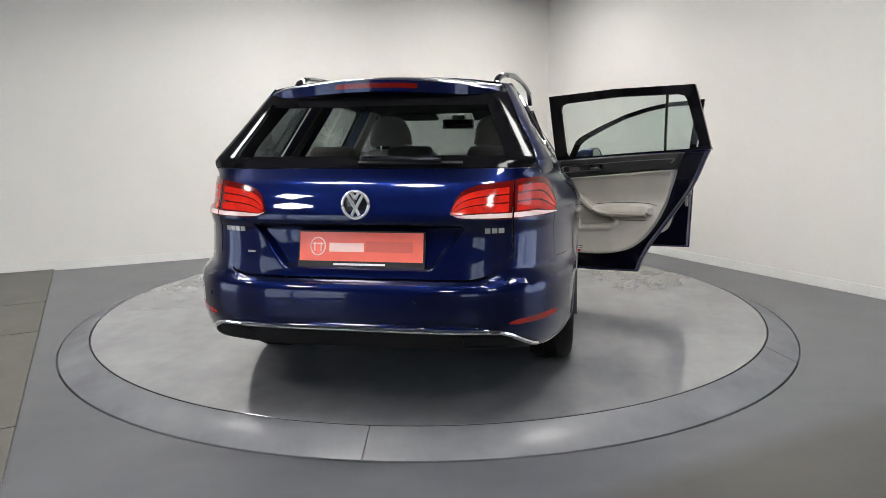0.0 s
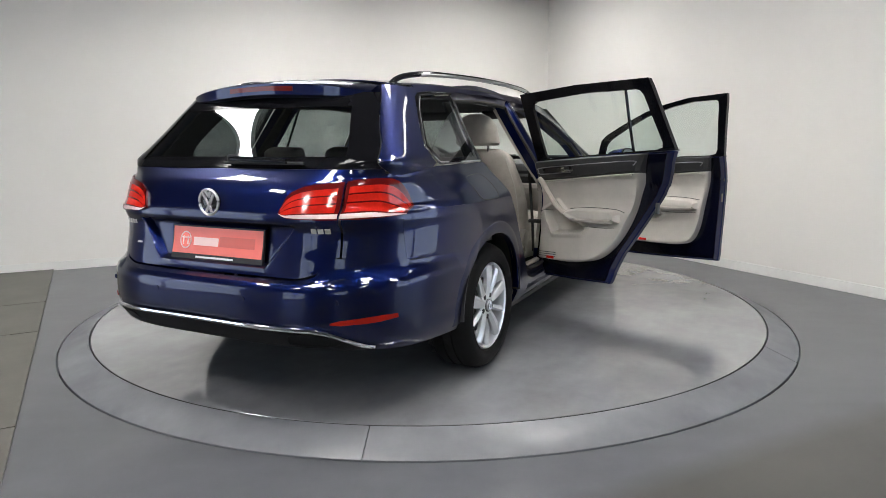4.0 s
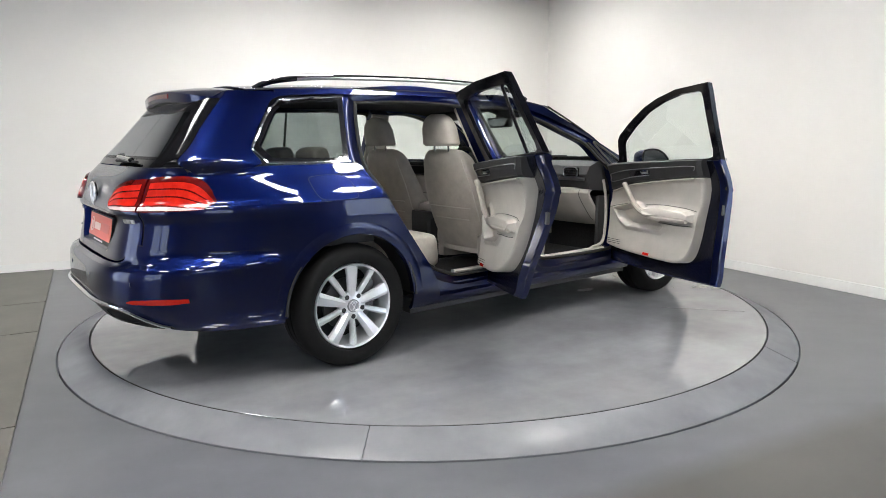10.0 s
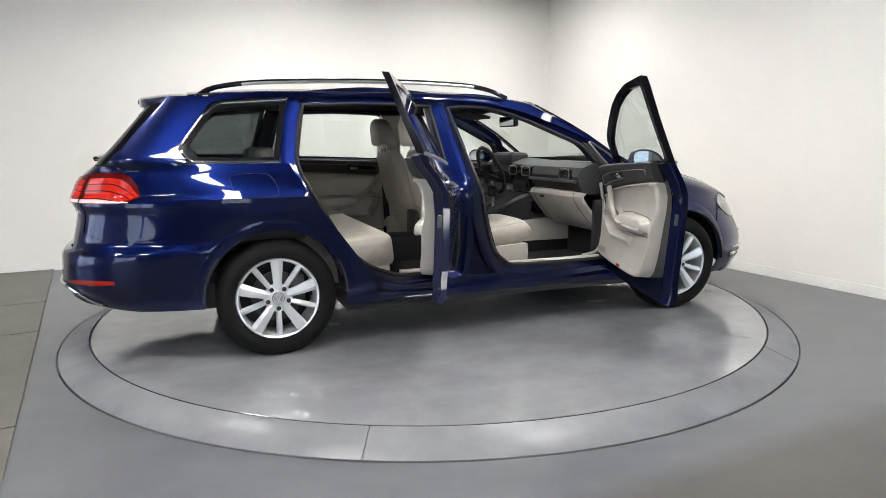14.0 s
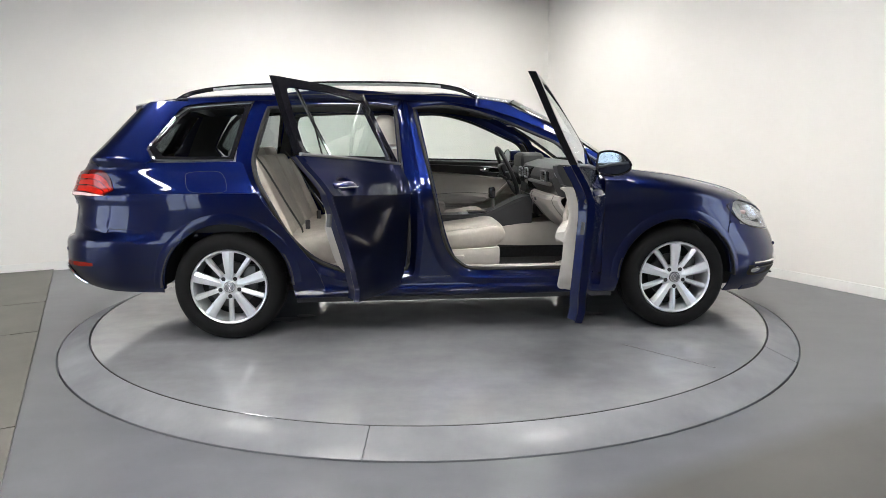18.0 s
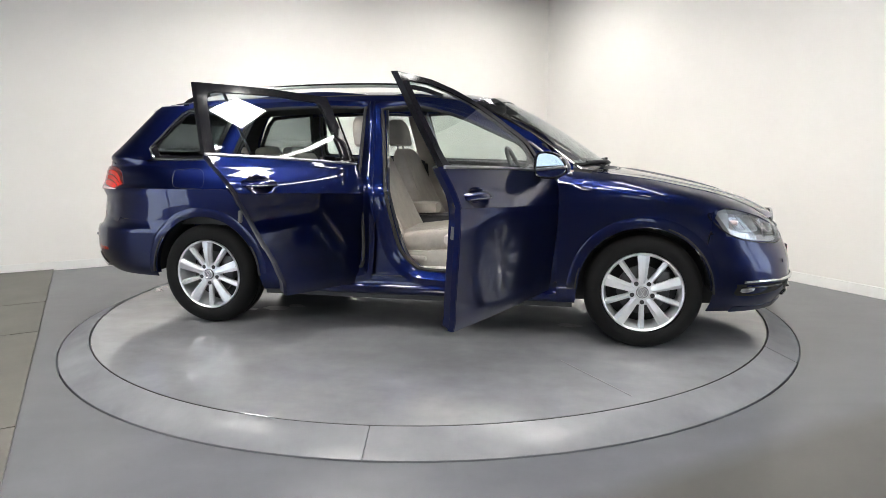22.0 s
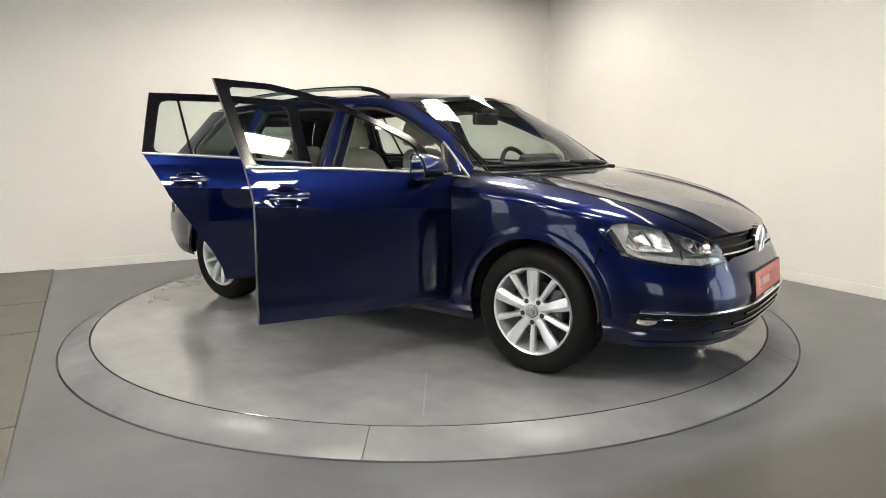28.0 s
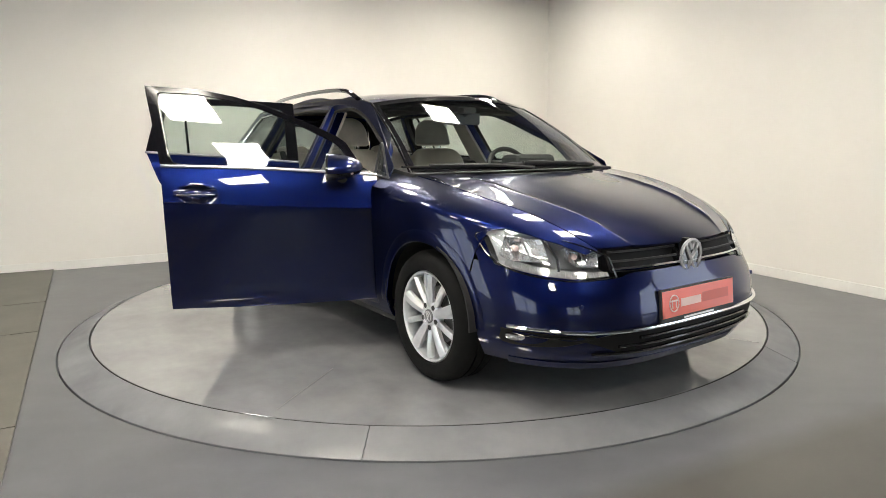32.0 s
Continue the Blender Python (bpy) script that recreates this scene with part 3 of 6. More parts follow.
# outlines of the doors in side view, (x, z)
F_BOTTOM = [(-0.178, 0.295), (0.3, 0.285), (0.845, 0.29)]
F_BELT = [(-0.212, 0.992), (0.3, 0.978), (0.845, 0.948)]
F_TOP = [(-0.272, 1.37), (-0.02, 1.357), (0.15, 1.326), (0.3, 1.285), (0.5, 1.207), (0.655, 1.137), (0.70, 1.105), (0.775, 0.985), (0.845, 0.951)]
R_BOTTOM = [(-0.765, 0.29), (-0.5, 0.287), (-0.203, 0.29)]
R_REAR = [(-0.765, 0.29), (-0.785, 0.36), (-0.845, 0.47), (-0.962, 0.63), (-1.085, 0.80), (-1.183, 0.96), (-1.212, 1.028)]
R_BELT = [(-1.212, 1.028), (-0.7, 1.014), (-0.23, 0.993)]
R_TOP = [(-1.14, 1.368), (-0.7, 1.38), (-0.276, 1.37)]
# the inner edges of the openings
F_OPEN = [(-0.235, 1.325), (-0.16, 1.335), (0.02, 1.332), (0.25, 1.272), (0.5, 1.165), (0.635, 1.10), (0.70, 1.01), (0.77, 0.93), (0.79, 0.8), (0.79, 0.52), (0.765, 0.41),
          (0.7, 0.385), (0.14, 0.387), (0.03, 0.415), (-0.055, 0.51), (-0.105, 0.70), (-0.155, 0.95)]
R_OPEN = [(-1.10, 1.335), (-0.7, 1.348), (-0.37, 1.335), (-0.345, 1.31), (-0.318, 1.0), (-0.28, 0.7), (-0.285, 0.45), (-0.32, 0.39), (-0.6, 0.378), (-0.7, 0.40),
          (-0.83, 0.46), (-0.97, 0.60), (-1.075, 0.80), (-1.165, 1.0), (-1.14, 1.2)]


SCREEN_EDGE = curve([(0.97, 0.715), (1.0, 0.705), (1.03, 0.69), (1.1, 0.665), (1.2, 0.61), (1.31, 0.558), (1.4, 0.51)])


def lips(host, x0, r, a0, a1, s):
    """The flared lip round a wheel arch."""
    g = []
    for t in np.linspace(a0, a1, 50):
        c, sn = math.cos(radians(t)), math.sin(radians(t))
        g.append([on_side(x0 + (r + k) * c, 0.322 + (r + k) * sn, s, ins) for k, ins in ((-0.004, 0.03), (-0.0035, 0.0), (0.0, -0.003), (0.02, -0.0042), (0.045, -0.003), (0.06, 0.0015))])
    part("arch_lip", sheet(g, 0.002), PAINT, host)


def side_shell(car, s):
    """Painted panels of one side, but for the doors."""
    def f(x, z):
        return on_side(x, z, s)
    # fender
    low = [(0.855, 0.235), (0.955, 0.235), (0.962, 0.33)] + arch(FRONT_X, 0.352, 170, 34, 12) + [(1.625, 0.56), (1.648, 0.66), (1.655, 0.742), (1.735, 0.768), (1.85, 0.737), (1.93, 0.708), (2.005, 0.668)]
    n = 60
    a = along(low, n, False)
    b = along([(0.858, 0.0), (2.012, 0.0)], n)
    g = []
    for i in range(n):
        xt = b[i][0]
        zt = HOOD_EDGE(xt) - 0.0015
        g.append([on_fender(a[i][0] + (xt - a[i][0]) * t, a[i][1] + (zt - a[i][1]) * t, s) for t in np.linspace(0, 1, 22)])
    fender = part("front_fender", sheet(g, 0.004), PAINT, car)
    part("arch_liner", spun([(0.355, s * 0.60), (0.355, s * 0.868), (0.363, s * 0.868), (0.363, s * 0.60)], 36, "y", 0.5, (FRONT_X, 0, 0.322)), BLACK, fender)
    fender.children[0].matrix_basis = pose(0, 0, 0)
    lips(fender, FRONT_X, 0.35, 2, 180, s)
    # quarter panel: below the glass, from the bumper joint to the rear door
    low = [(-2.0, 0.653), (-1.9, 0.649), (-1.72, 0.645), (-1.655, 0.5)] + arch(REAR_X, 0.362, 152, 8, 16) + [(-0.945, 0.235), (-0.80, 0.235)]
    top = [(-2.03, 0.985), (-1.75, 1.02), (-1.5, 1.022), (-1.218, 1.022)] + [(x - 0.006, z - 0.002) for x, z in R_REAR[::-1][1:]]
    quarter = part("rear_quarter_panel", sheet([[f(*q) for q in columns(p_, q_)] for p_, q_ in zip(along(low, 64, False), along(top, 64, False))], 0.004), PAINT, car, "", 20)
    part("arch_liner", spun([(0.365, s * 0.58), (0.365, s * 0.872), (0.373, s * 0.872), (0.373, s * 0.58)], 36, "y", 0.5, (REAR_X, 0, 0.322)), BLACK, quarter)
    lips(quarter, REAR_X, 0.36, 2, 182, s)
    # flap for the fuel, on the right only
    if s < 0:
        ring = along([(-1.525, 0.95), (-1.50, 0.966), (-1.36, 0.97), (-1.31, 0.94), (-1.29, 0.88), (-1.315, 0.857), (-1.46, 0.857), (-1.505, 0.88), (-1.525, 0.95)], 60)
        part("fuel_flap_gap", tube([on_side(x, z, s, -0.0005) for x, z in ring[:-1]], 0.0014, 6, True), BLACK, quarter, "dark gap round the fuel flap")
    # pillar behind the quarter glass, and the strip over it and the doors
    g = []
    for z in np.linspace(0.988, 1.372, 26):
        xa = on_tail(s * (SCREEN_EDGE(z) + 0.004), z)[0]
        xb = float(np.interp(z, [0.985, 1.019, 1.0205, 1.10, 1.22, 1.335, 1.352, 1.372], [-2.028, -1.76, -1.715, -1.762, -1.68, -1.59, -1.54, -1.5]))
        g.append([f(xa + (xb - xa) * t**1.8, z) for t in np.linspace(0, 1, 16)])
    part("rear_pillar", sheet(g, 0.004), PAINT, car)
    rail_low = [(-1.56, 1.352), (-1.4, 1.366), (-1.16, 1.376)] + [(x, z + 0.006) for x, z in R_TOP[1:]] + [(x, z + 0.006) for x, z in F_TOP[1:5]] + [(0.68, 1.13), (0.80, 1.045), (0.93, 0.952)]
    a = along(rail_low, 60)
    g = []
    for x, z in a:
        ze = ROOF_EDGE(x) if x < 0.33 else np.interp(x, [0.33, 0.985], [1.352, 0.965])
        zt = max(z + 0.012, ze)
        g.append([f(x, z + (zt - z) * t) for t in np.linspace(0, 1, 6)])
    part("cant_rail", sheet(g, 0.004), PAINT, car)
    # sill
    g = []
    for x in np.linspace(-0.945, 0.955, 60):
        lift = 0.11 * smooth(-x, 0.78, 0.945) * 0.5
        g.append([on_side(x, z + lift * (z - 0.23) / 0.1, s, ins) for z, ins in ((0.226, 0.012), (0.231, 0.003), (0.245, 0.0), (0.268, 0.0), (0.28, 0.003), (0.289, 0.012), (0.3, 0.02), (0.318, 0.026), (0.345, 0.03))])
    part("side_sill", sheet(g, 0.02), PAINT, car)
    # door surrounds: recessed painted jambs round both openings, with black seals
    for nm, loop in (("front_door_frame", F_OPEN), ("rear_door_frame", R_OPEN)):
        inner = along(loop + loop[:1], 90)[:-1]
        c = inner.mean(0)
        g = []
        for x, z in inner:
            d = np.array([x, z]) - c
            d /= np.linalg.norm(d)
            g.append([on_side(x + d[0] * k, z + d[1] * k, s, ins) for k, ins in ((0.095, 0.016), (0.055, 0.02), (0.03, 0.038), (0.008, 0.045), (0.0, 0.075), (-0.004, 0.11))])
        g.append(g[0])
        jamb = part(nm, sheet(g, 0.002), PAINT, car)
        part("door_seal", tube([on_side(x, z, s, 0.045) for x, z in inner], 0.011, 6, True), RUBBER, jamb, "black rubber door seal")
    part("front_post", sheet(ruled([(0.80, 0.29), (0.80, 0.6), (0.79, 0.955)], [(0.92, 0.29), (0.92, 0.6), (0.91, 0.955)], 16, 4, lambda x, z: on_side(x, z, s, 0.06)), 0.01), PAINT, car)
    # centre pillar between the openings
    g = ruled([(-0.36, 1.36), (-0.335, 1.0), (-0.31, 0.7), (-0.32, 0.44), (-0.36, 0.34)], [(-0.22, 1.36), (-0.14, 0.95), (-0.09, 0.70), (-0.03, 0.5), (0.06, 0.34)], 30, 6,
              lambda x, z: on_side(x, z, s, 0.05))
    pillar = part("centre_pillar", sheet(g, 0.05), PAINT, car)
    part("pillar_trim", sheet(ruled([(-0.36, 1.33), (-0.33, 1.0), (-0.30, 0.7), (-0.31, 0.45)], [(-0.22, 1.33), (-0.15, 0.95), (-0.10, 0.70), (-0.05, 0.5)], 20, 4,
              lambda x, z: on_side(x, z, s, 0.105)), 0.02), BEIGE_HARD, pillar, "beige plastic pillar trim")
    # rear quarter glass with chrome surround
    lo, hi = [(-1.755, 1.10), (-1.70, 1.034), (-1.5, 1.03), (-1.27, 1.03)], [(-1.745, 1.115), (-1.62, 1.28), (-1.55, 1.336), (-1.19, 1.364)]
    glass_ = part("quarter_window", pane_of(ruled(lo, hi, 24, 10, lambda x, z: on_side(x, z, s, 0.006), False)), TINTED, car)
    glass_.visible_shadow = False
    loop = along(lo + hi[::-1] + lo[:1], 90, False)[:-1]
    part("chrome_surround", tube([on_side(x, z, s, -0.001) for x, z in along(lo[::-1] + hi, 80, False)], 0.0068, 6), CHROME, glass_, "bright metal window surround")
    c = loop.mean(0)
    g = [[on_side(c[0] + (x - c[0]) * k, c[1] + (z - c[1]) * k, s, 0.004) for k in (1.0, 0.86)] for x, z in loop]
    g.append(g[0])
    part("black_border", sheet(g, 0.001), BLACK_GLOSS, glass_)
    # small fixed light ahead of the front door
    lo, hi = [(0.672, 1.112), (0.72, 1.035), (0.775, 0.955)], [(0.68, 1.124), (0.80, 1.038), (0.93, 0.945)]
    tri_ = part("corner_window", pane_of(ruled(lo, hi, 14, 6, lambda x, z: on_side(x, z, s, 0.006), False)), WINDOW, car)
    tri_.visible_shadow = False
    loop = along(lo + hi[::-1] + lo[:1], 60, False)[:-1]
    part("corner_surround", tube([on_side(x, z, s, 0.0) for x, z in loop], 0.0065, 6, True), DULL, tri_, "metal surround of the corner window")
    part("corner_post", sheet(ruled([(0.645, 1.12), (0.76, 0.945)], [(0.675, 1.112), (0.79, 0.95)], 10, 3, lambda x, z: on_side(x, z, s, 0.03)), 0.03), BLACK, tri_)
    # roof rail: a bar on two feet
    line = [(-1.64, 1.385), (-1.55, 1.425), (-1.3, 1.456), (-0.7, 1.474), (-0.2, 1.466), (0.02, 1.44), (0.15, 1.392)]
    pts = [(x, s * np.interp(x, [-1.7, -1.2, 0.2], [0.475, 0.535, 0.575]), z) for x, z in along(line, 40)]
    rail = part("roof_rail", tube(pts, 0.017, 8, False, 0.8), BLACK_GLOSS, car, "black roof rail with a bright metal strip")
    part("rail_strip", tube([(x, y + s * 0.013, z - 0.006) for x, y, z in pts[5:-5]], 0.009, 6), SATIN, rail, "bright metal strip")
    return fender


def matched(a, b, k=9):
    """Two loops of equal corner count, each side cut into k steps; sharp corners of b are eased."""
    a, b = [np.array(q + q[:1], float) for q in (a, b)]
    oa, ob_ = [], []
    for i in range(len(a) - 1):
        for t in np.linspace(0, 1, k, endpoint=False):
            oa.append(a[i] + (a[i + 1] - a[i]) * t)
            ob_.append(b[i] + (b[i + 1] - b[i]) * t)
    ob_ = np.array(ob_)
    for _ in range(1):
        ob_ = 0.5 * ob_ + 0.25 * (np.roll(ob_, 1, 0) + np.roll(ob_, -1, 0))
    return np.array(oa), ob_


def door(car, s, rear, hinge=None):
    """One door, built closed; hinge: its swung-open pose."""
    nm = "rear_door" if rear else "front_door"

    def skin(x, z, s_, inset=0.0):
        """The door's outer face: flatter towards its free edge than the body."""
        k = (max(0.0, 1 - (z - 0.84) / 0.5) if z > 0.84 else max(0.0, 1 - (0.84 - z) / 0.62)) * (max(0.0, (-0.3 - x) / 0.85) if rear else max(0.0, (0.6 - x) / 0.8)) ** 2 if hinge else 0.0
        return on_side(x + 0.02 * k, z, s_, inset + 0.03 * k)

    hx, hz = (-0.967, 0.89) if rear else (-0.05, 0.866)

    def f(x, z):
        r = math.hypot((x - hx) / 0.086, (z - hz) / 0.043)
        return skin(x, z, s, 0.026 * (1 - smooth(r, 0.5, 1.0)) - 0.0015 * math.exp(-((r - 1.06) / 0.1) ** 2))

    if rear:
        low = [(-1.205, 1.02)] + R_REAR[::-1][2:-1] + R_BOTTOM
        belt = [(-1.203, 1.022)] + R_BELT[1:]
        a = along([(x + 0.003, z) for x, z in low], 120, False)
        b = along(belt, 120)
    else:
        a, b = along(F_BOTTOM, 120), along(F_BELT, 120)
    g = [[f(*p) for p in columns(a[i], b[i])] for i in range(len(a))]
    ob = part(nm, sheet(g, 0.006), PAINT, car, "", 20)
    # inner shell, in a blue paint darkened to stand for its shade
    cx, cz = (-0.62, 0.72) if rear else (0.3, 0.7)

    def inner(x, z, ins, k=0.965):
        return skin(cx + (x - cx) * k, cz + (z - cz) * k, s, ins)
    g2 = [[inner(*(a[i] + (b[i] - a[i]) * t), 0.07) for t in np.linspace(0, 1, 14)] for i in range(len(a))]
    part("inner_shell", sheet(g2, 0.003), SHADED_PAINT, ob)
    ts = np.linspace(0, 1, 44)[1:-1]
    edge = list(a) + [a[-1] + (b[-1] - a[-1]) * t for t in ts] + list(b[::-1]) + [b[0] + (a[0] - b[0]) * t for t in ts]
    g3 = [[skin(x, z, s, 0.004), skin(x, z, s, 0.03), inner(x, z, 0.035, 0.985), inner(x, z, 0.071)] for x, z in edge]
    g3.append(g3[0])
    part("door_edge", sheet(g3, 0.002), PAINT, ob)
    # latch in the rear edge, hinges and check strap in the front edge
    lx, lz = (-1.075, 0.73) if rear else (-0.2, 0.72)
    part("door_latch", block((0.016, 0.022, 0.06), skin(lx + 0.016, lz, s, 0.045), 0.004, 1), BRAKE, ob, "metal door latch")
    hx0 = -0.215 if rear else 0.83
    for hz0 in (0.42, 0.84):
        part("door_hinge", block((0.07, 0.025, 0.06), skin(hx0 + 0.01, hz0, s, 0.05), 0.006, 1), PAINT, ob)
    part("check_strap", tube([skin(hx0 - 0.02, 0.62, s, 0.06), skin(hx0 + 0.09, 0.62, s, 0.07)], 0.009, 6, False, 1.6), BRAKE, ob, "door check strap")
    part("edge_plug", spun([(0.0, -0.004), (0.012, -0.004), (0.011, 0.003), (0.0, 0.004)], 12, "x", 1, skin(lx + 0.004, lz + 0.12, s, 0.034)), RUBBER, ob)
    # window frame and pane
    if rear:
        outer = R_BELT + R_TOP[::-1]
        inn = [(-1.15, 1.035), (-0.7, 1.022), (-0.305, 1.004), (-0.338, 1.325), (-0.7, 1.338), (-1.085, 1.325)]
    else:
        outer = F_BELT + F_TOP[::-1][1:]
        inn = [(-0.165, 0.998), (0.3, 0.986), (0.74, 0.962), (0.73, 0.978), (0.672, 1.075), (0.633, 1.107), (0.475, 1.184), (0.285, 1.262), (0.11, 1.308), (-0.04, 1.333), (-0.215, 1.336)]
    lo, hi = inn[:3], ([inn[5], inn[4], inn[3]] if rear else inn[:2:-1])
    outer, inn = matched(outer, inn)
    g4 = []
    for (x, z), (p, q) in zip(outer, inn):
        g4.append([skin(x, z, s, 0.03), skin(x, z, s, 0.002), skin(p + (x - p) * 0.12, q + (z - q) * 0.12, s, 0.002), skin(p, q, s, 0.008),
                   skin(p, q, s, 0.03), skin(x, z, s, 0.034), skin(x, z, s, 0.03)])
    g4.append(g4[0])
    part("window_frame", sheet(g4, 0.001), FRAME, ob, "black window frame")
    pane = part("window_pane", pane_of(ruled(lo, hi, 30, 14, lambda x, z: skin(x, z, s, 0.01 - 0.008 * max(0.0, 1 - ((z - 1.17) / 0.17) ** 2)), False)), WINDOW, ob, "clear green-tinted pane")
    pane.visible_shadow = False
    belt_line = R_BELT if rear else F_BELT
    part("belt_strip", tube([skin(x, z + 0.002, s, -0.003) for x, z in along(belt_line, 30)], 0.008, 6), SATIN, ob, "bright metal strip under the window")
    if rear:
        part("window_bar", tube([skin(x, z, s, 0.014) for x, z in along([(-0.94, 1.03), (-0.985, 1.335)], 8)], 0.008, 6), BLACK_GLOSS, ob)
    # handle
    grip = [[skin(hx + d, hz + 0.004 + 0.006 * math.cos(d * 14) + h * (1 - 16 * d * d), s, o - 0.034 + 2.9 * d * d) for h, o in
             ((0.0, -0.004), (0.010, -0.002), (0.0165, 0.006), (0.0165, 0.012), (0.008, 0.017), (-0.008, 0.017), (-0.0165, 0.012), (-0.0165, 0.006), (-0.010, -0.002))] for d in np.linspace(-0.106, 0.106, 25)]
    hb = part("door_handle", loft(grip), PAINT, ob)
    part("handle_line", tube([skin(hx + d, hz - 0.004 + 0.005 * math.cos(d * 14), s, -0.0385 + 2.9 * d * d) for d in np.linspace(-0.09, 0.09, 13)], 0.0022, 6), SATIN, hb, "bright line along the handle")
    # inner trim
    trim(ob, s, rear)
    if hinge:
        ob.matrix_basis = pose(*hinge)
    return ob


CARD = curve([(0.25, 0.845), (0.4, 0.872), (0.6, 0.89), (0.76, 0.889), (0.84, 0.872), (0.92, 0.835), (1.0, 0.785), (1.06, 0.75)])


def inside(poly, x, z):
    """How deep (x, z) lies inside a flat outline, in metres; negative outside."""
    best, odd = 9.0, False
    for (ax, az), (bx, bz) in zip(poly, poly[1:] + poly[:1]):
        dx, dz = bx - ax, bz - az
        t = min(1.0, max(0.0, ((x - ax) * dx + (z - az) * dz) / (dx * dx + dz * dz)))
        best = min(best, math.hypot(x - ax - t * dx, z - az - t * dz))
        if (az > z) != (bz > z) and x < ax + (z - az) / dz * dx:
            odd = not odd
    return best if odd else -best


def trim(ob, s, rear):
    """The inner side of a door: dark upper trim, beige card with armrest, pull and pocket in relief."""
    if rear:
        low = [(-0.965, 0.80), (-0.935, 0.70), (-0.88, 0.59), (-0.80, 0.49), (-0.70, 0.425), (-0.56, 0.40), (-0.42, 0.40), (-0.29, 0.405)]
        mid = [(-1.005, 0.915), (-0.92, 0.912), (-0.80, 0.905), (-0.68, 0.897), (-0.56, 0.889), (-0.44, 0.882), (-0.36, 0.877), (-0.28, 0.872)]
        hi = [(-1.06, 1.012), (-0.94, 1.01), (-0.82, 1.006), (-0.70, 1.003), (-0.58, 0.998), (-0.44, 0.993), (-0.36, 0.989), (-0.285, 0.985)]
        pull = [(-0.32, 0.885), (-0.345, 0.86), (-0.39, 0.795), (-0.45, 0.725), (-0.51, 0.675), (-0.58, 0.654), (-0.68, 0.65), (-0.84, 0.652)]
        rest = [(-0.87, 0.645), (-0.87, 0.69), (-0.83, 0.708), (-0.60, 0.716), (-0.51, 0.70), (-0.50, 0.675), (-0.55, 0.645)]
        pocket = [(-0.335, 0.70), (-0.355, 0.64), (-0.40, 0.56), (-0.61, 0.572), (-0.64, 0.60), (-0.60, 0.635), (-0.53, 0.655), (-0.47, 0.70), (-0.42, 0.745)]
        seam = [[(-0.295, 0.69), (-0.36, 0.702), (-0.42, 0.705)], [(-0.52, 0.712), (-0.68, 0.722), (-0.84, 0.716), (-0.90, 0.70)], [(-0.60, 0.615), (-0.75, 0.61), (-0.84, 0.615)]]
        slots, lamp = (-0.44, -0.30, 0.445), (-0.40, 0.415)
        r0, r1, lever = 0.6, 0.9, (0.62, 0.7)
    else:
        low = [(-0.075, 0.66), (-0.055, 0.52), (-0.02, 0.43), (0.05, 0.392), (0.2, 0.385), (0.45, 0.39), (0.65, 0.40), (0.79, 0.415)]
        mid = [(-0.11, 0.892), (0.0, 0.885), (0.15, 0.872), (0.32, 0.856), (0.5, 0.836), (0.6, 0.82), (0.7, 0.795), (0.81, 0.768)]
        hi = [(-0.13, 0.988), (0.0, 0.985), (0.15, 0.98), (0.32, 0.975), (0.5, 0.968), (0.6, 0.963), (0.7, 0.956), (0.80, 0.948)]
        pull = [(0.60, 0.83), (0.57, 0.80), (0.52, 0.752), (0.46, 0.70), (0.40, 0.662), (0.33, 0.643), (0.2, 0.638), (-0.02, 0.642)]
        rest = [(-0.045, 0.635), (-0.045, 0.68), (0.0, 0.70), (0.25, 0.707), (0.37, 0.695), (0.41, 0.672), (0.35, 0.635)]
        pocket = [(0.72, 0.66), (0.66, 0.60), (0.57, 0.56), (0.23, 0.562), (0.2, 0.588), (0.28, 0.625), (0.39, 0.645), (0.45, 0.69), (0.55, 0.70)]
        seam = [[(0.785, 0.665), (0.70, 0.682), (0.58, 0.70)], [(0.4, 0.706), (0.25, 0.716), (0.05, 0.712), (-0.06, 0.70)], [(0.25, 0.61), (0.1, 0.607), (-0.04, 0.612)]]
        slots, lamp = (0.62, 0.77, 0.455), (0.33, 0.405)
        r0, r1, lever = 0.48, 0.72, (0.48, 0.56)
    n, m = 130, 110
    lo_, mi_, h_ = along(low, n), along(mid, n), along(hi, n)

    def at(x, z, d):
        return (x, s * (CARD(z) - d), z)

    def relief(x, z):
        """How far the card stands in from the outer skin."""
        d = 0.15
        d += 0.014 * smooth(0.74 - z, 0.0, 0.08)
        d += 0.042 * smooth(inside(rest, x, z), -0.006, 0.014)
        d += 0.012 * smooth(inside(pocket, x, z), -0.03, -0.008)
        d -= 0.055 * smooth(inside(pocket, x, z), -0.004, 0.022)
        d += 0.008 * smooth(z - 0.83 - (0.05 if rear else 0.03), 0.0, 0.02)
        return d

    def boxed(lo, up, m, f):
        """A panel between two lines whose sides drop back to the door shell."""
        k = len(lo)
        g = []
        for i in range(k):
            row = [at(lo[i][0], lo[i][1], 0.07)]
            for t in np.linspace(0, 1, m):
                p = lo[i] + (up[i] - lo[i]) * t
                u = i / (k - 1)
                rim = 0.02 * (1 - min(1.0, min(u, 1 - u) / 0.03)) ** 2 + 0.014 * (1 - min(1.0, min(t, 1 - t) / 0.03)) ** 2
                row.append(at(p[0], p[1], f(*p) - rim))
            g.append(row + [at(up[i][0], up[i][1], 0.07)])
        for i in (0, k - 1):
            flat = [at(q[0], q[2], 0.07) for q in g[i]]
            g = [flat] + g if i == 0 else g + [flat]
        return pane_of(g)
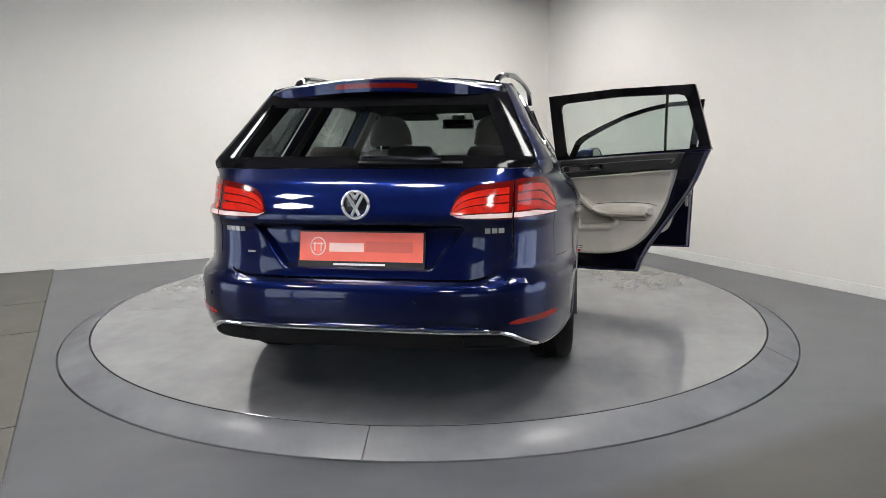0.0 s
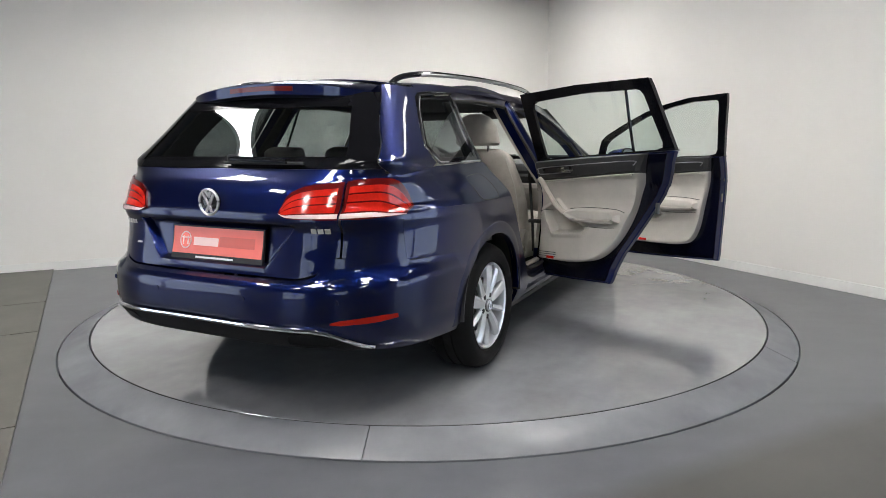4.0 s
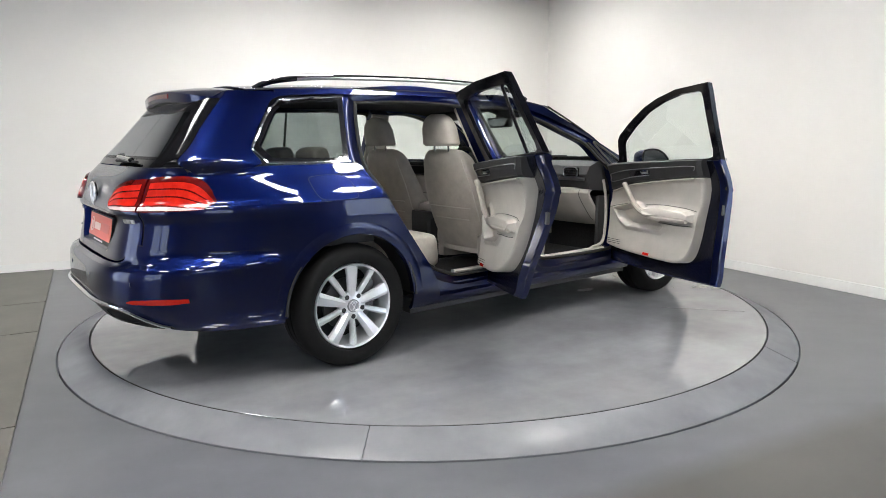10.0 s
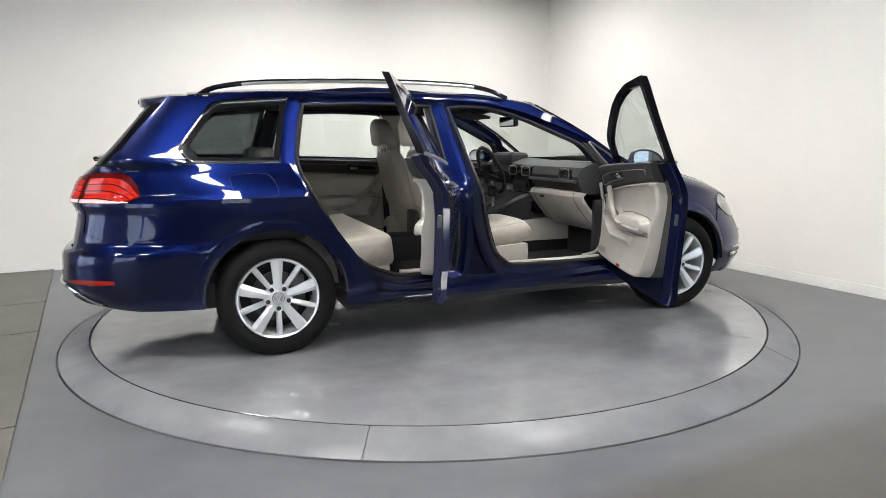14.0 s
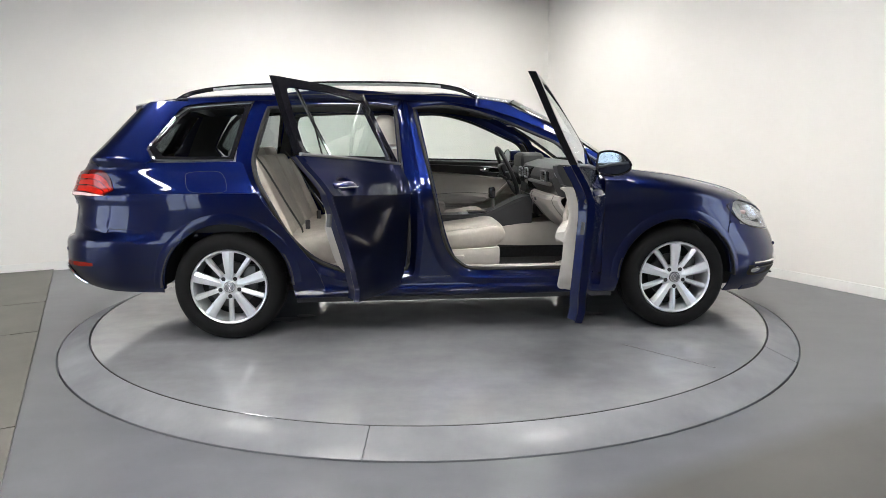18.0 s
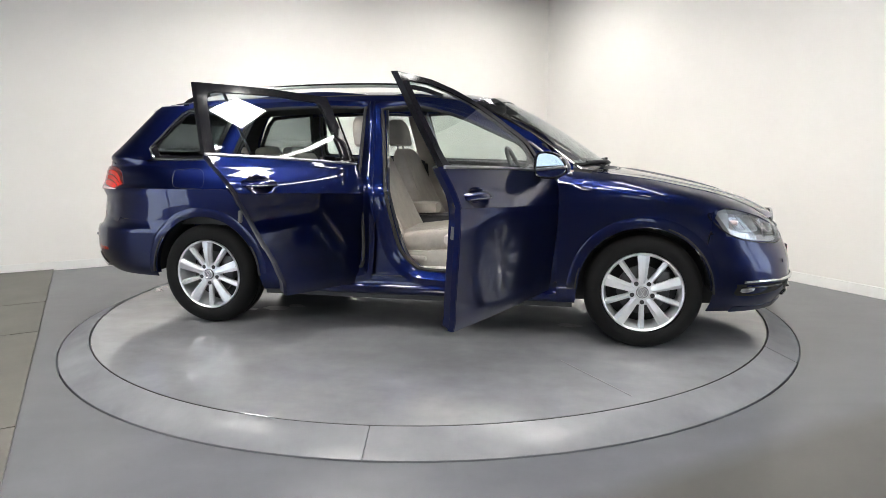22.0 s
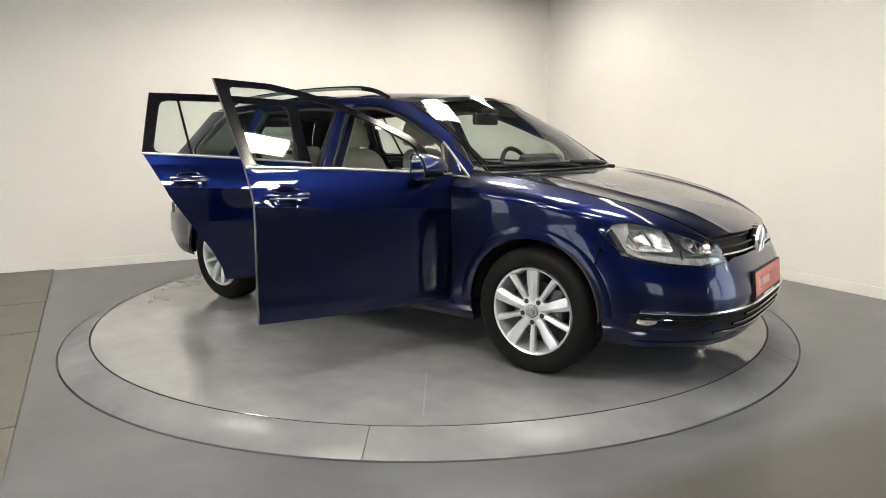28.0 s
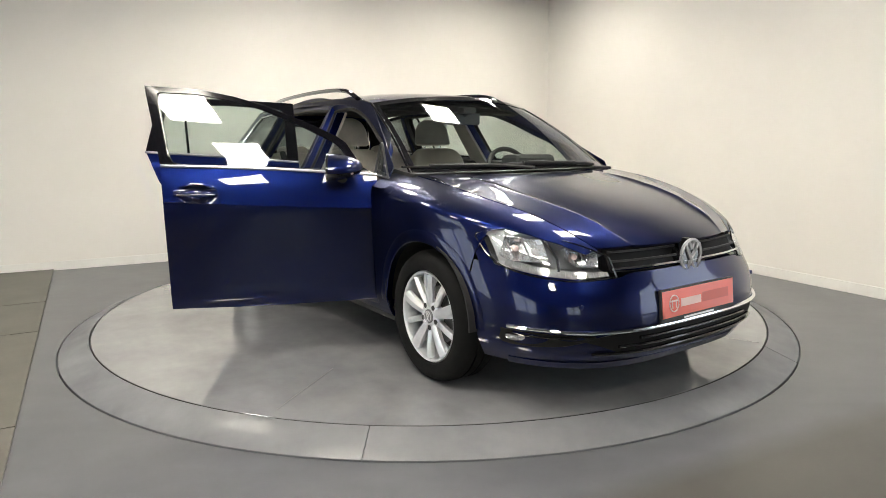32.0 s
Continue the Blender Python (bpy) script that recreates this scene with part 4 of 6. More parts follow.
    part("door_card", boxed(lo_, mi_, m, relief), BEIGE_HARD, ob, "beige door trim panel with pocket and armrest")
    part("upper_trim", boxed(along([(x, z + 0.003) for x, z in mid], 40), h_[np.linspace(0, n - 1, 40).astype(int)], 14, lambda x, z: 0.158 - 0.35 * max(0, z - 0.95)), DARK, ob, "dark grey upper door trim")
    part("card_strip", tube([at(x, z - 0.008, 0.158) for x, z in along(mid, 40)[2:-2]], 0.009, 8, False, 0.8), BEIGE, ob, "pale padded strip under the dark trim")
    bar = along(pull, 40)
    part("door_pull", tube([at(x, z, 0.178 + 0.022 * math.sin(min(1.0, i / 20) * math.pi) + 0.014 * smooth(i / 39, 0.45, 0.6)) for i, (x, z) in enumerate(bar)], 0.016, 10), BEIGE, ob, "beige door pull handle")
    for line in seam:
        part("card_seam", tube([at(x, z, relief(x, z) + 0.0003) for x, z in along(line, 20)], 0.0018, 5), DARK, ob)

    # metal line and release in the upper trim
    def up(u, v, d=0.0):
        i = int(round(u * (n - 1)))
        q = mi_[i] + (h_[i] - mi_[i]) * v
        return at(q[0], q[1], 0.159 + d - 0.35 * max(0, q[1] - 0.95))
    line = [(0.05, 0.38), (0.035, 0.5), (0.06, 0.62), (0.3, 0.64), (0.6, 0.64), (0.93, 0.62), (0.95, 0.5), (0.93, 0.32), (r0 + 0.02, 0.3)]
    part("trim_outline", tube([up(u, v) for u, v in along(line, 60)], 0.0026, 6), SATIN, ob, "thin metal line in the door trim")
    part("release_recess", sheet([[up(u, v, 0.001) for v in (0.34, 0.45, 0.58)] for u in np.linspace(r0, r1, 10)], 0.002, (0, s * 3, 0.7)), BLACK_GLOSS, ob)
    part("release_handle", tube([up(u, 0.47, 0.014 - 0.01 * abs(k - 1)) for k, u in enumerate(np.linspace(lever[0], lever[1], 3))], 0.012, 8, False, 1.1), CHROME, ob, "chrome inner door release")
    for k in range(3):
        z = slots[2] - 0.012 * k
        part("speaker_slot", tube([at(x, z, relief(x, z) + 0.0003) for x in np.linspace(slots[0], slots[1], 8)], 0.002, 5), DARK, ob)
    x, z = lamp
    part("door_reflector", sheet([[at(x + d, z + e, relief(x, z) + 0.003) for e in (-0.008, 0.008)] for d in np.linspace(-0.028, 0.028, 4)], 0.003, (0, s * 3, 0.7)), RED, ob, "small red reflector")


def smooth(t, a, b):
    t = min(1.0, max(0.0, (t - a) / (b - a)))
    return t * t * (3 - 2 * t)


def wheel(car, x, s):
    y = s * HUB_Y
    at = (x, 0, HUB_Z)
    R = 0.3145
    prof = [(0.222, y - s * 0.005), (0.222, y - s * 0.18), (0.20, y - s * 0.18), (0.192, y - s * 0.06), (0.194, y - s * 0.03), (0.205, y + s * 0.012), (0.214, y + s * 0.018), (0.219, y + s * 0.01)]
    w = part("wheel", spun(prof, 64, "y", 1, at), ALLOY, car, "silver alloy wheel with ten spokes")
    tp = [(0.218, y + s * 0.008), (0.226, y + s * 0.024), (0.25, y + s * 0.034), (0.278, y + s * 0.03), (0.298, y + s * 0.016), (0.308, y - s * 0.002), (R, y - s * 0.02), (R, y - s * 0.05),
          (R - 0.008, y - s * 0.052), (R - 0.008, y - s * 0.058), (R, y - s * 0.06), (R, y - s * 0.1), (R - 0.008, y - s * 0.102), (R - 0.008, y - s * 0.108), (R, y - s * 0.11),
          (R, y - s * 0.15), (0.30, y - s * 0.178), (0.25, y - s * 0.19), (0.218, y - s * 0.175)]
    part("tyre", spun(tp, 72, "y", 1, at), TYRE, w, "black road tyre")
    for k in range(10):
        wide = k % 2 == 0
        an = 2 * math.pi * k / 10 + math.pi / 2
        w0, w1 = (0.019, 0.033) if wide else (0.0125, 0.0165)
        rings = []
        for t in np.linspace(0, 1, 6):
            r = 0.048 + (0.204 - 0.048) * t
            hw = w0 + (w1 - w0) * t
            top = y + s * (0.006 + 0.012 * math.sin(t * math.pi * 0.7) - (0.008 if not wide else 0.0))
            ring = []
            for u, h in ((-hw, -0.028), (-hw, -0.012), (-hw * 0.9, -0.009), (-hw * 0.35, 0.003), (hw * 0.3, 0.0), (hw * 0.92, -0.006), (hw, -0.009), (hw, -0.028)):
                ring.append((x + r * math.cos(an) - u * math.sin(an), top + s * h, HUB_Z + r * math.sin(an) + u * math.cos(an)))
            rings.append(ring)
        part("spoke", loft(rings), ALLOY, w, "", 9)
    part("hub", spun([(0.0, y - s * 0.03), (0.075, y - s * 0.03), (0.075, y - s * 0.004), (0.06, y + s * 0.003), (0.0, y + s * 0.003)], 40, "y", 1, at), ALLOY, w)
    part("centre_cap", spun([(0.0, y), (0.033, y), (0.033, y + s * 0.009), (0.029, y + s * 0.012), (0.0, y + s * 0.012)], 32, "y", 1, at), HOUSING, w, "round grey centre cap")
    part("cap_badge", badge_lines(0.026, lambda u, v: (x + u, y + s * 0.013, HUB_Z + v), 0.0022), BADGE, w)
    for k in range(5):
        an = 2 * math.pi * (k + 0.5) / 5 + math.pi / 2
        part("wheel_bolt", spun([(0.0, y - s * 0.02), (0.0125, y - s * 0.02), (0.0125, y + s * 0.0045), (0.0, y + s * 0.0045)], 10, "y", 1,
                                (x + 0.056 * math.cos(an), 0, HUB_Z + 0.056 * math.sin(an))), BLACK, w, "dark wheel bolt")
    part("brake_disc", spun([(0.0, y - s * 0.075), (0.135, y - s * 0.075), (0.135, y - s * 0.055), (0.0, y - s * 0.055)], 40, "y", 1, at), BRAKE, w, "dark iron brake disc")
    part("brake_caliper", block((0.07, 0.06, 0.15), (x + 0.11, y - s * 0.06, HUB_Z + 0.04), 0.015), BRAKE, w)
    part("hub_backing", spun([(0.0, y - s * 0.17), (0.2, y - s * 0.17), (0.2, y - s * 0.15), (0.0, y - s * 0.15)], 32, "y", 1, at), BLACK, w)
    return w


def badge_lines(r, put, thick):
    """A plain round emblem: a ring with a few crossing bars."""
    ring = [put(r * math.cos(a), r * math.sin(a)) for a in np.linspace(0, 2 * math.pi, 40, endpoint=False)]
    lots = [tube(ring, thick, 6, True)]
    for a, b in (((-0.6, 0.72), (0.3, -0.8)), ((0.6, 0.72), (-0.3, -0.8)), ((-0.28, 0.88), (0.0, 0.42)), ((0.28, 0.88), (0.0, 0.42))):
        lots.append(tube([put(a[0] * r, a[1] * r), put(b[0] * r, b[1] * r)], thick * 1.15, 6))
    return join(*lots)


def plate(car, name, f, y0, zc, w=0.52, h=0.112, flip=1):
    """The sales plate: salmon field with pale print in a dark holder. f maps (y, z, out) to the surface."""
    def g(u, v, out):
        return f(y0 + flip * u, zc + v, out)
    def patch_(u0, u1, v0, v1, out, n=8):
        return [[g(u0 + (u1 - u0) * i / n, v0 + (v1 - v0) * j / 2, out) for j in range(3)] for i in range(n + 1)]
    holder = part(name, sheet(patch_(-w / 2 - 0.006, w / 2 + 0.006, -h / 2 - 0.022, h / 2 + 0.006, 0.014), 0.012), BLACK, car, "dark plate holder")
    part("plate_field", sheet(patch_(-w / 2, w / 2, -h / 2, h / 2, 0.0165), 0.002), PLATE, holder, "salmon-red sales plate with pale printing")
    c = (-w / 2 + 0.075, 0.0)
    loop = [g(c[0] + 0.03 * math.cos(t), c[1] + 0.034 * math.sin(t), 0.0175) for t in np.linspace(0, 2 * math.pi, 30, endpoint=False)]
    part("plate_emblem", join(tube(loop, 0.003, 6, True), tube([g(c[0] - 0.013, c[1] - 0.02, 0.0175), g(c[0] - 0.013, c[1] + 0.016, 0.0175)], 0.003, 6),
                              tube([g(c[0] + 0.013, c[1] - 0.02, 0.0175), g(c[0] + 0.013, c[1] + 0.016, 0.0175)], 0.003, 6),
                              tube([g(c[0] - 0.022, c[1] + 0.01, 0.0175), g(c[0] + 0.022, c[1] + 0.01, 0.0175)], 0.003, 6)), PLATE_PALE, holder)
    part("pale_print", sheet(patch_(-w / 2 + 0.122, -w / 2 + 0.262, -0.02, 0.014, 0.0178, 4), 0.001), PLATE_PALE, holder)
    part("dark_print", sheet(patch_(-w / 2 + 0.27, w / 2 - 0.04, -0.02, 0.022, 0.0178, 4), 0.001), PLATE_DARK, holder)
    part("small_print", sheet(patch_(-0.11, 0.1, -h / 2 - 0.016, -h / 2 - 0.008, 0.0165, 4), 0.001), WHITE_PRINT, holder)
    return holder


def mirror(door_, s):
    """A door mirror: painted cap, black lower shell, arm, glass and indicator."""
    c = Vector((0.638, s * 0.905, 0.99))
    edge = along([(-0.088, 0.0), (-0.082, 0.05), (-0.045, 0.066), (0.01, 0.066), (0.058, 0.046), (0.092, 0.01), (0.098, -0.012), (0.08, -0.04), (0.03, -0.06), (-0.04, -0.064), (-0.08, -0.052), (-0.088, 0.0)], 41)[:-1]

    def ring(t, low=None, k=1.0):
        r = k * math.sqrt(max(0.004, 1 - t ** 2.2))
        out = []
        for v, w in edge:
            w = w if low is None else min(w, low)
            out.append((c.x - 0.05 + t * 0.175 - 0.14 * v * (1 - t), c.y + s * (v * r - 0.012 * t), c.z + w * r + 0.004))
        return out
    ts = (0, 0.15, 0.3, 0.45, 0.6, 0.72, 0.82, 0.9, 0.96, 1.0)
    m = part("door_mirror", loft([ring(t) for t in ts]), PAINT, door_, "blue door mirror housing")
    part("lower_shell", loft([ring(t, -0.02, 1.02) for t in ts]), BLACK_GLOSS, m, "black lower mirror shell")
    g = [[(c.x - 0.0535 - 0.14 * v * k, c.y + s * v * k * 0.92, c.z + w * k * 0.9 + 0.004) for k in (1, 0.5, 0.03)] for v, w in list(edge) + [edge[0]]]
    part("mirror_glass", sheet(g, 0.002, (2, 0, 1)), MIRROR, m, "mirror glass")
    part("mirror_rim", tube([(c.x - 0.052 - 0.14 * v, c.y + s * v * 0.97, c.z + w * 0.96 + 0.004) for v, w in edge], 0.0065, 6, True), BLACK_GLOSS, m, "black rim round the mirror glass")
    part("mirror_base", tube([(0.70, s * 0.775, 0.96), (0.685, s * 0.81, 0.945), (0.67, s * 0.86, 0.936), (0.655, s * 0.92, 0.936)], 0.026, 8, False, 0.6), BLACK_GLOSS, m, "black mirror arm")
    part("indicator_strip", tube([(0.715 - 2.2 * (v - 0.06) ** 2, c.y + s * (v - 0.075), 0.972) for v in np.linspace(-0.01, 0.16, 10)], 0.0045, 6), WHITE_LENS, m)


MIRROR = mat("mirror_silver", (0.38, 0.4, 0.43), 0.02, metal=1.0, vary=0.01)


def tail_at(a, z, out=0.0):
    w, l, p = SIDE(z), TAIL_L(z), TAIL_P(z)
    an = abs(a) * math.pi / 2
    return (TAIL(z) + l - l * math.cos(an) ** (2 / p) - out * math.cos(an), math.copysign(w * math.sin(an) ** (2 / p) * (1 - TAIL_K(z) * math.cos(an) ** (4 / p)), a) + out * math.sin(an) * math.copysign(1, a), z)


def nose_at(a, z, out=0.0):
    w, p = SIDE(z), NOSE_P(z)
    an = abs(a) * math.pi / 2
    return (NOSE(z) - NOSE_L + NOSE_L * math.cos(an) ** (2 / p) + out * math.cos(an), math.copysign(w * math.sin(an) ** (2 / p) * (1 - NOSE_K * math.cos(an) ** (4 / p)), a) + out * math.sin(an) * math.copysign(1, a), z)


def build_tail(car):
    zt = 0.655
    def reach(z):
        x = REAR_X - 0.368 * math.sqrt(max(0.0, 1 - ((z - 0.322) / 0.368) ** 2)) if z < 0.5 else -1.645 - (z - 0.5) / 0.155 * 0.08
        k = (TAIL(z) + TAIL_L(z) - x) / TAIL_L(z)
        return 0.985 if k <= 0 else math.acos(min(1.0, k ** (TAIL_P(z) / 2))) * 2 / math.pi
    rim_of = curve([(0.0, 0.596), (0.44, 0.598), (0.515, 0.615), (0.585, 0.676), (0.62, 0.682), (0.70, 0.67), (0.774, 0.65), (0.9, 0.645)])
    g = []
    for e in np.linspace(-1, 1, 121):
        e = math.copysign(abs(e) ** 2.2, e)
        zt = rim_of(abs(tail_at(reach(0.5) * e, 0.5)[1]))
        g.append([tail_at(reach(z) * e, z) for z in np.linspace(0.33 - 0.045 * smooth(abs(e), 0.35, 0.8), zt, 28)])
    bumper = part("rear_bumper", sheet(g, 0.006), PAINT, car)
    low = curve([(-0.73, 0.312), (-0.69, 0.326), (-0.64, 0.364), (-0.59, 0.398), (-0.53, 0.413), (-0.4, 0.416), (0, 0.419), (0.4, 0.416), (0.53, 0.413), (0.59, 0.398), (0.64, 0.364), (0.69, 0.326), (0.73, 0.312)])
    ys = np.linspace(-0.70, 0.70, 70)
    g = [[on_tail(y, 0.312 + 0.018 * (1 - smooth(abs(y), 0.5, 0.7)) + (low(y) - 0.312 - 0.018 * (1 - smooth(abs(y), 0.5, 0.7))) * t, 0.007) for t in np.linspace(0, 1, 8)] for y in ys]
    part("lower_valance", sheet(g, 0.006), DEEP, bumper, "black lower bumper insert")
    part("chrome_strip", tube([on_tail(y, low(y), 0.012) for y in ys], 0.0095, 8), CHROME, bumper, "chrome strip along the bumper")
    for s in (-1, 1):
        g = [[on_tail(s * y, z0 + (z1 - z0) * t, 0.004) for t in (0, 0.5, 1)] for y, z0, z1 in ((0.60, 0.436, 0.442), (0.63, 0.431, 0.45), (0.70, 0.43, 0.455), (0.74, 0.431, 0.456), (0.775, 0.436, 0.454))]
        part("reflector", sheet(g, 0.004), DULL_RED, bumper, "red rear reflector")
        c = np.array([s * 0.52, 0.366])
        g = [[on_tail(c[0] + (0.105 - 0.3 * (0.03 * math.sin(t))) * k * math.copysign(abs(math.cos(t)) ** 0.5, math.cos(t)), c[1] + 0.029 * k * math.copysign(abs(math.sin(t)) ** 0.5, math.sin(t)), o) for k, o in ((1, 0.012), (0.9, 0.012), (0.85, -0.01), (0.05, -0.012))]
             for t in np.linspace(0, 2 * math.pi, 33)]
        part("exhaust_trim", sheet(g, 0.002), DEEP, bumper, "black mock exhaust surround")
        for y in (0.24, 0.62):
            part("parking_sensor", spun([(0.0, 0.0), (0.011, 0.0), (0.011, 0.003), (0.0, 0.004)], 16, "x", 1, on_tail(s * y, 0.52, 0.002)), PAINT, bumper)
    # tailgate skin with its plate recess
    def skin(y, z):
        d = 0.034 * smooth(0.43 - (0.8 - z) * 0.8 - abs(y), 0, 0.022) * smooth(0.808 - z, 0, 0.012) * smooth(z, 0.632, 0.65)
        return on_tail(y, z, -d)
    g = [[skin(0.6 * e, z) for z in np.linspace(rim_of(0.6 * abs(e)) + 0.006, 1.018, 84)] for e in np.linspace(-1, 1, 160)]
    gate = part("tailgate", sheet(g, 0.006), PAINT, car, "", 24)
    # corners under and over the lamps belong to the gate sides
    for s in (-1, 1):
        g = []
        for t in np.linspace(0, 1, 20):
            def across(z):
                return 0.606 + (half_width(-1.985, z) - 0.606) * t
            y = across(0.7)
            g.append([on_tail(s * across(rim_of(y)), rim_of(y) - 0.03, -0.006)] + [on_tail(s * across(z), z, -0.002) for z in np.linspace(rim_of(y) + 0.004, 1.0, 22)])
        part("rear_corner", sheet(g, 0.004), PAINT, car)
        g = [[on_tail(s * y, z) for z in np.linspace(0.965, 1.018, 6)] for y in np.linspace(0.6, 0.70, 8)]
        part("gate_shoulder", sheet(g, 0.004), PAINT, gate)
        # lamp: one piece on the gate, one on the body
        for nm, a, b in (("gate_lamp", [(0.372, 0.852), (0.41, 0.836), (0.5, 0.832), (0.601, 0.831)], [(0.37, 0.86), (0.40, 0.925), (0.47, 0.958), (0.601, 0.974)]),
                         ("tail_lamp", [(0.608, 0.831), (0.66, 0.831), (0.72, 0.833), (0.768, 0.838)], [(0.608, 0.975), (0.655, 0.982), (0.728, 0.972), (0.770, 0.866)])):
            def f(y, z, out=0.012):
                return on_tail(s * y, z, out)
            lamp = part(nm, sheet(ruled(a, b, 20, 14, f), 0.012), DEEP_RED, gate if nm == "gate_lamp" else car, "red tail lamp cluster")
            def between(t0, t1, k0=0.03, k1=0.97, out=0.0135):
                p, q = along(a, 20), along(b, 20)
                i0, i1 = int(k0 * 19), int(round(k1 * 19))
                return [[f(*(p[i] + (q[i] - p[i]) * t), out) for t in np.linspace(t0, t1, 4)] for i in range(i0, i1 + 1)]
            part("reverse_strip", sheet(between(0.04, 0.16, 0.02, 0.98), 0.001), WHITE_LENS, lamp, "pale reversing light strip")
            for t0, t1 in ((0.2, 0.41), (0.45, 0.63), (0.67, 0.84)):
                part("light_bar", sheet(between(t0, t1, 0.08, 0.95, 0.0138), 0.001), RED, lamp, "bright red light bar")
    # rear screen
    edge = SCREEN_EDGE
    zs = np.linspace(1.022, 1.335, 22)
    g = [[on_tail(e * edge(z), z, -0.003) for z in zs] for e in np.linspace(-1, 1, 60)]
    n, m = 60, 22
    screen = part("rear_screen", pane_of([r[2:-3] for r in g[4:-4]]), TINTED, gate, "dark tinted rear screen")
    screen.visible_shadow = False
    lots = [sheet(g[:6], 0.005), sheet(g[-6:], 0.005), sheet([r[:4] for r in g[5:-5]], 0.005), sheet([r[-5:] for r in g[5:-5]], 0.005)]
    part("screen_border", join(*lots), SCREEN_BLACK, gate, "black border of the rear screen")
    # wiper
    wip = part("rear_wiper", tube([on_tail(0.0 + 0.0 * t, 1.06, 0.02) if t == 0 else on_tail(-0.32 * t, 1.062 - 0.012 * t, 0.03) for t in np.linspace(0, 1, 10)], 0.014, 8, False, 0.8), BLACK_GLOSS, gate, "black rear wiper")
    part("wiper_blade", tube([on_tail(y, 1.042, 0.016) for y in np.linspace(-0.4, 0.02, 10)], 0.007, 6), RUBBER, wip)
    part("wiper_cap", spun([(0.0, 0), (0.02, 0), (0.017, -0.025), (0.0, -0.03)], 20, "x", 1, on_tail(0.0, 1.06, 0.0)), BLACK, wip)
    # emblem and lettering bars
    em = part("gate_emblem", spun([(0.0, 0.0), (0.056, 0.0), (0.056, -0.008), (0.05, -0.011), (0.0, -0.011)], 40, "x", 1, on_tail(0, 0.885, 0.0)), BLACK_GLOSS, gate, "round chrome emblem")
    part("emblem_ring", badge_lines(0.052, lambda u, v: (TAIL(0.885) - 0.013, -u, 0.885 + v), 0.0062), BADGE, em)
    # model badges as plain blocks of bright metal
    for y0, z, n, w, h in ((0.565, 0.782, 4, 0.019, 0.019), (-0.50, 0.786, 3, 0.02, 0.019), (0.455, 0.695, 3, 0.009, 0.008)):
        for k in range(n):
            yk = y0 - k * w * 1.28
            part("model_badge", sheet([[on_tail(yk - w * i / 2, z + h * (j - 0.5), 0.005) for j in (0, 1)] for i in range(3)], 0.004), BADGE, gate, "small bright badge block")
    plate(gate, "rear_plate", lambda y, z, o: on_tail(y, z, o - 0.028), -0.012, 0.718, 0.5, flip=-1)
    # spoiler with the high brake lamp
    rings = []
    for e in np.linspace(-1, 1, 30):
        y = 0.515 * e
        h = 1 - 0.8 * abs(e) ** 5
        dz = -0.045 * e * e
        bow = 0.05 * e * e + 0.06 * abs(e) ** 8
        top = [(-1.66, 1.418), (-1.8, 1.412), (-1.95 + bow, 1.39), (-1.962 + bow, 1.383)]
        low = [(-1.96 + bow, 0.048), (-1.945 + bow, 0.058), (-1.87, 0.064), (-1.7, 0.045)]
        rings.append([(x, y, z + dz) for x, z in top] + [(x, y, 1.385 + dz - g_ * h) for x, g_ in low])
    sp = part("roof_spoiler", loft(rings), PAINT, gate)
    g = [[(-1.966 + 0.05 * (y / 0.515) ** 2, y, z - 0.04 * (y / 0.515) ** 2) for z in (1.351, 1.372)] for y in np.linspace(-0.18, 0.18, 12)]
    part("brake_lamp", sheet(g, 0.006), DEEP_RED, sp, "red high-level brake lamp")


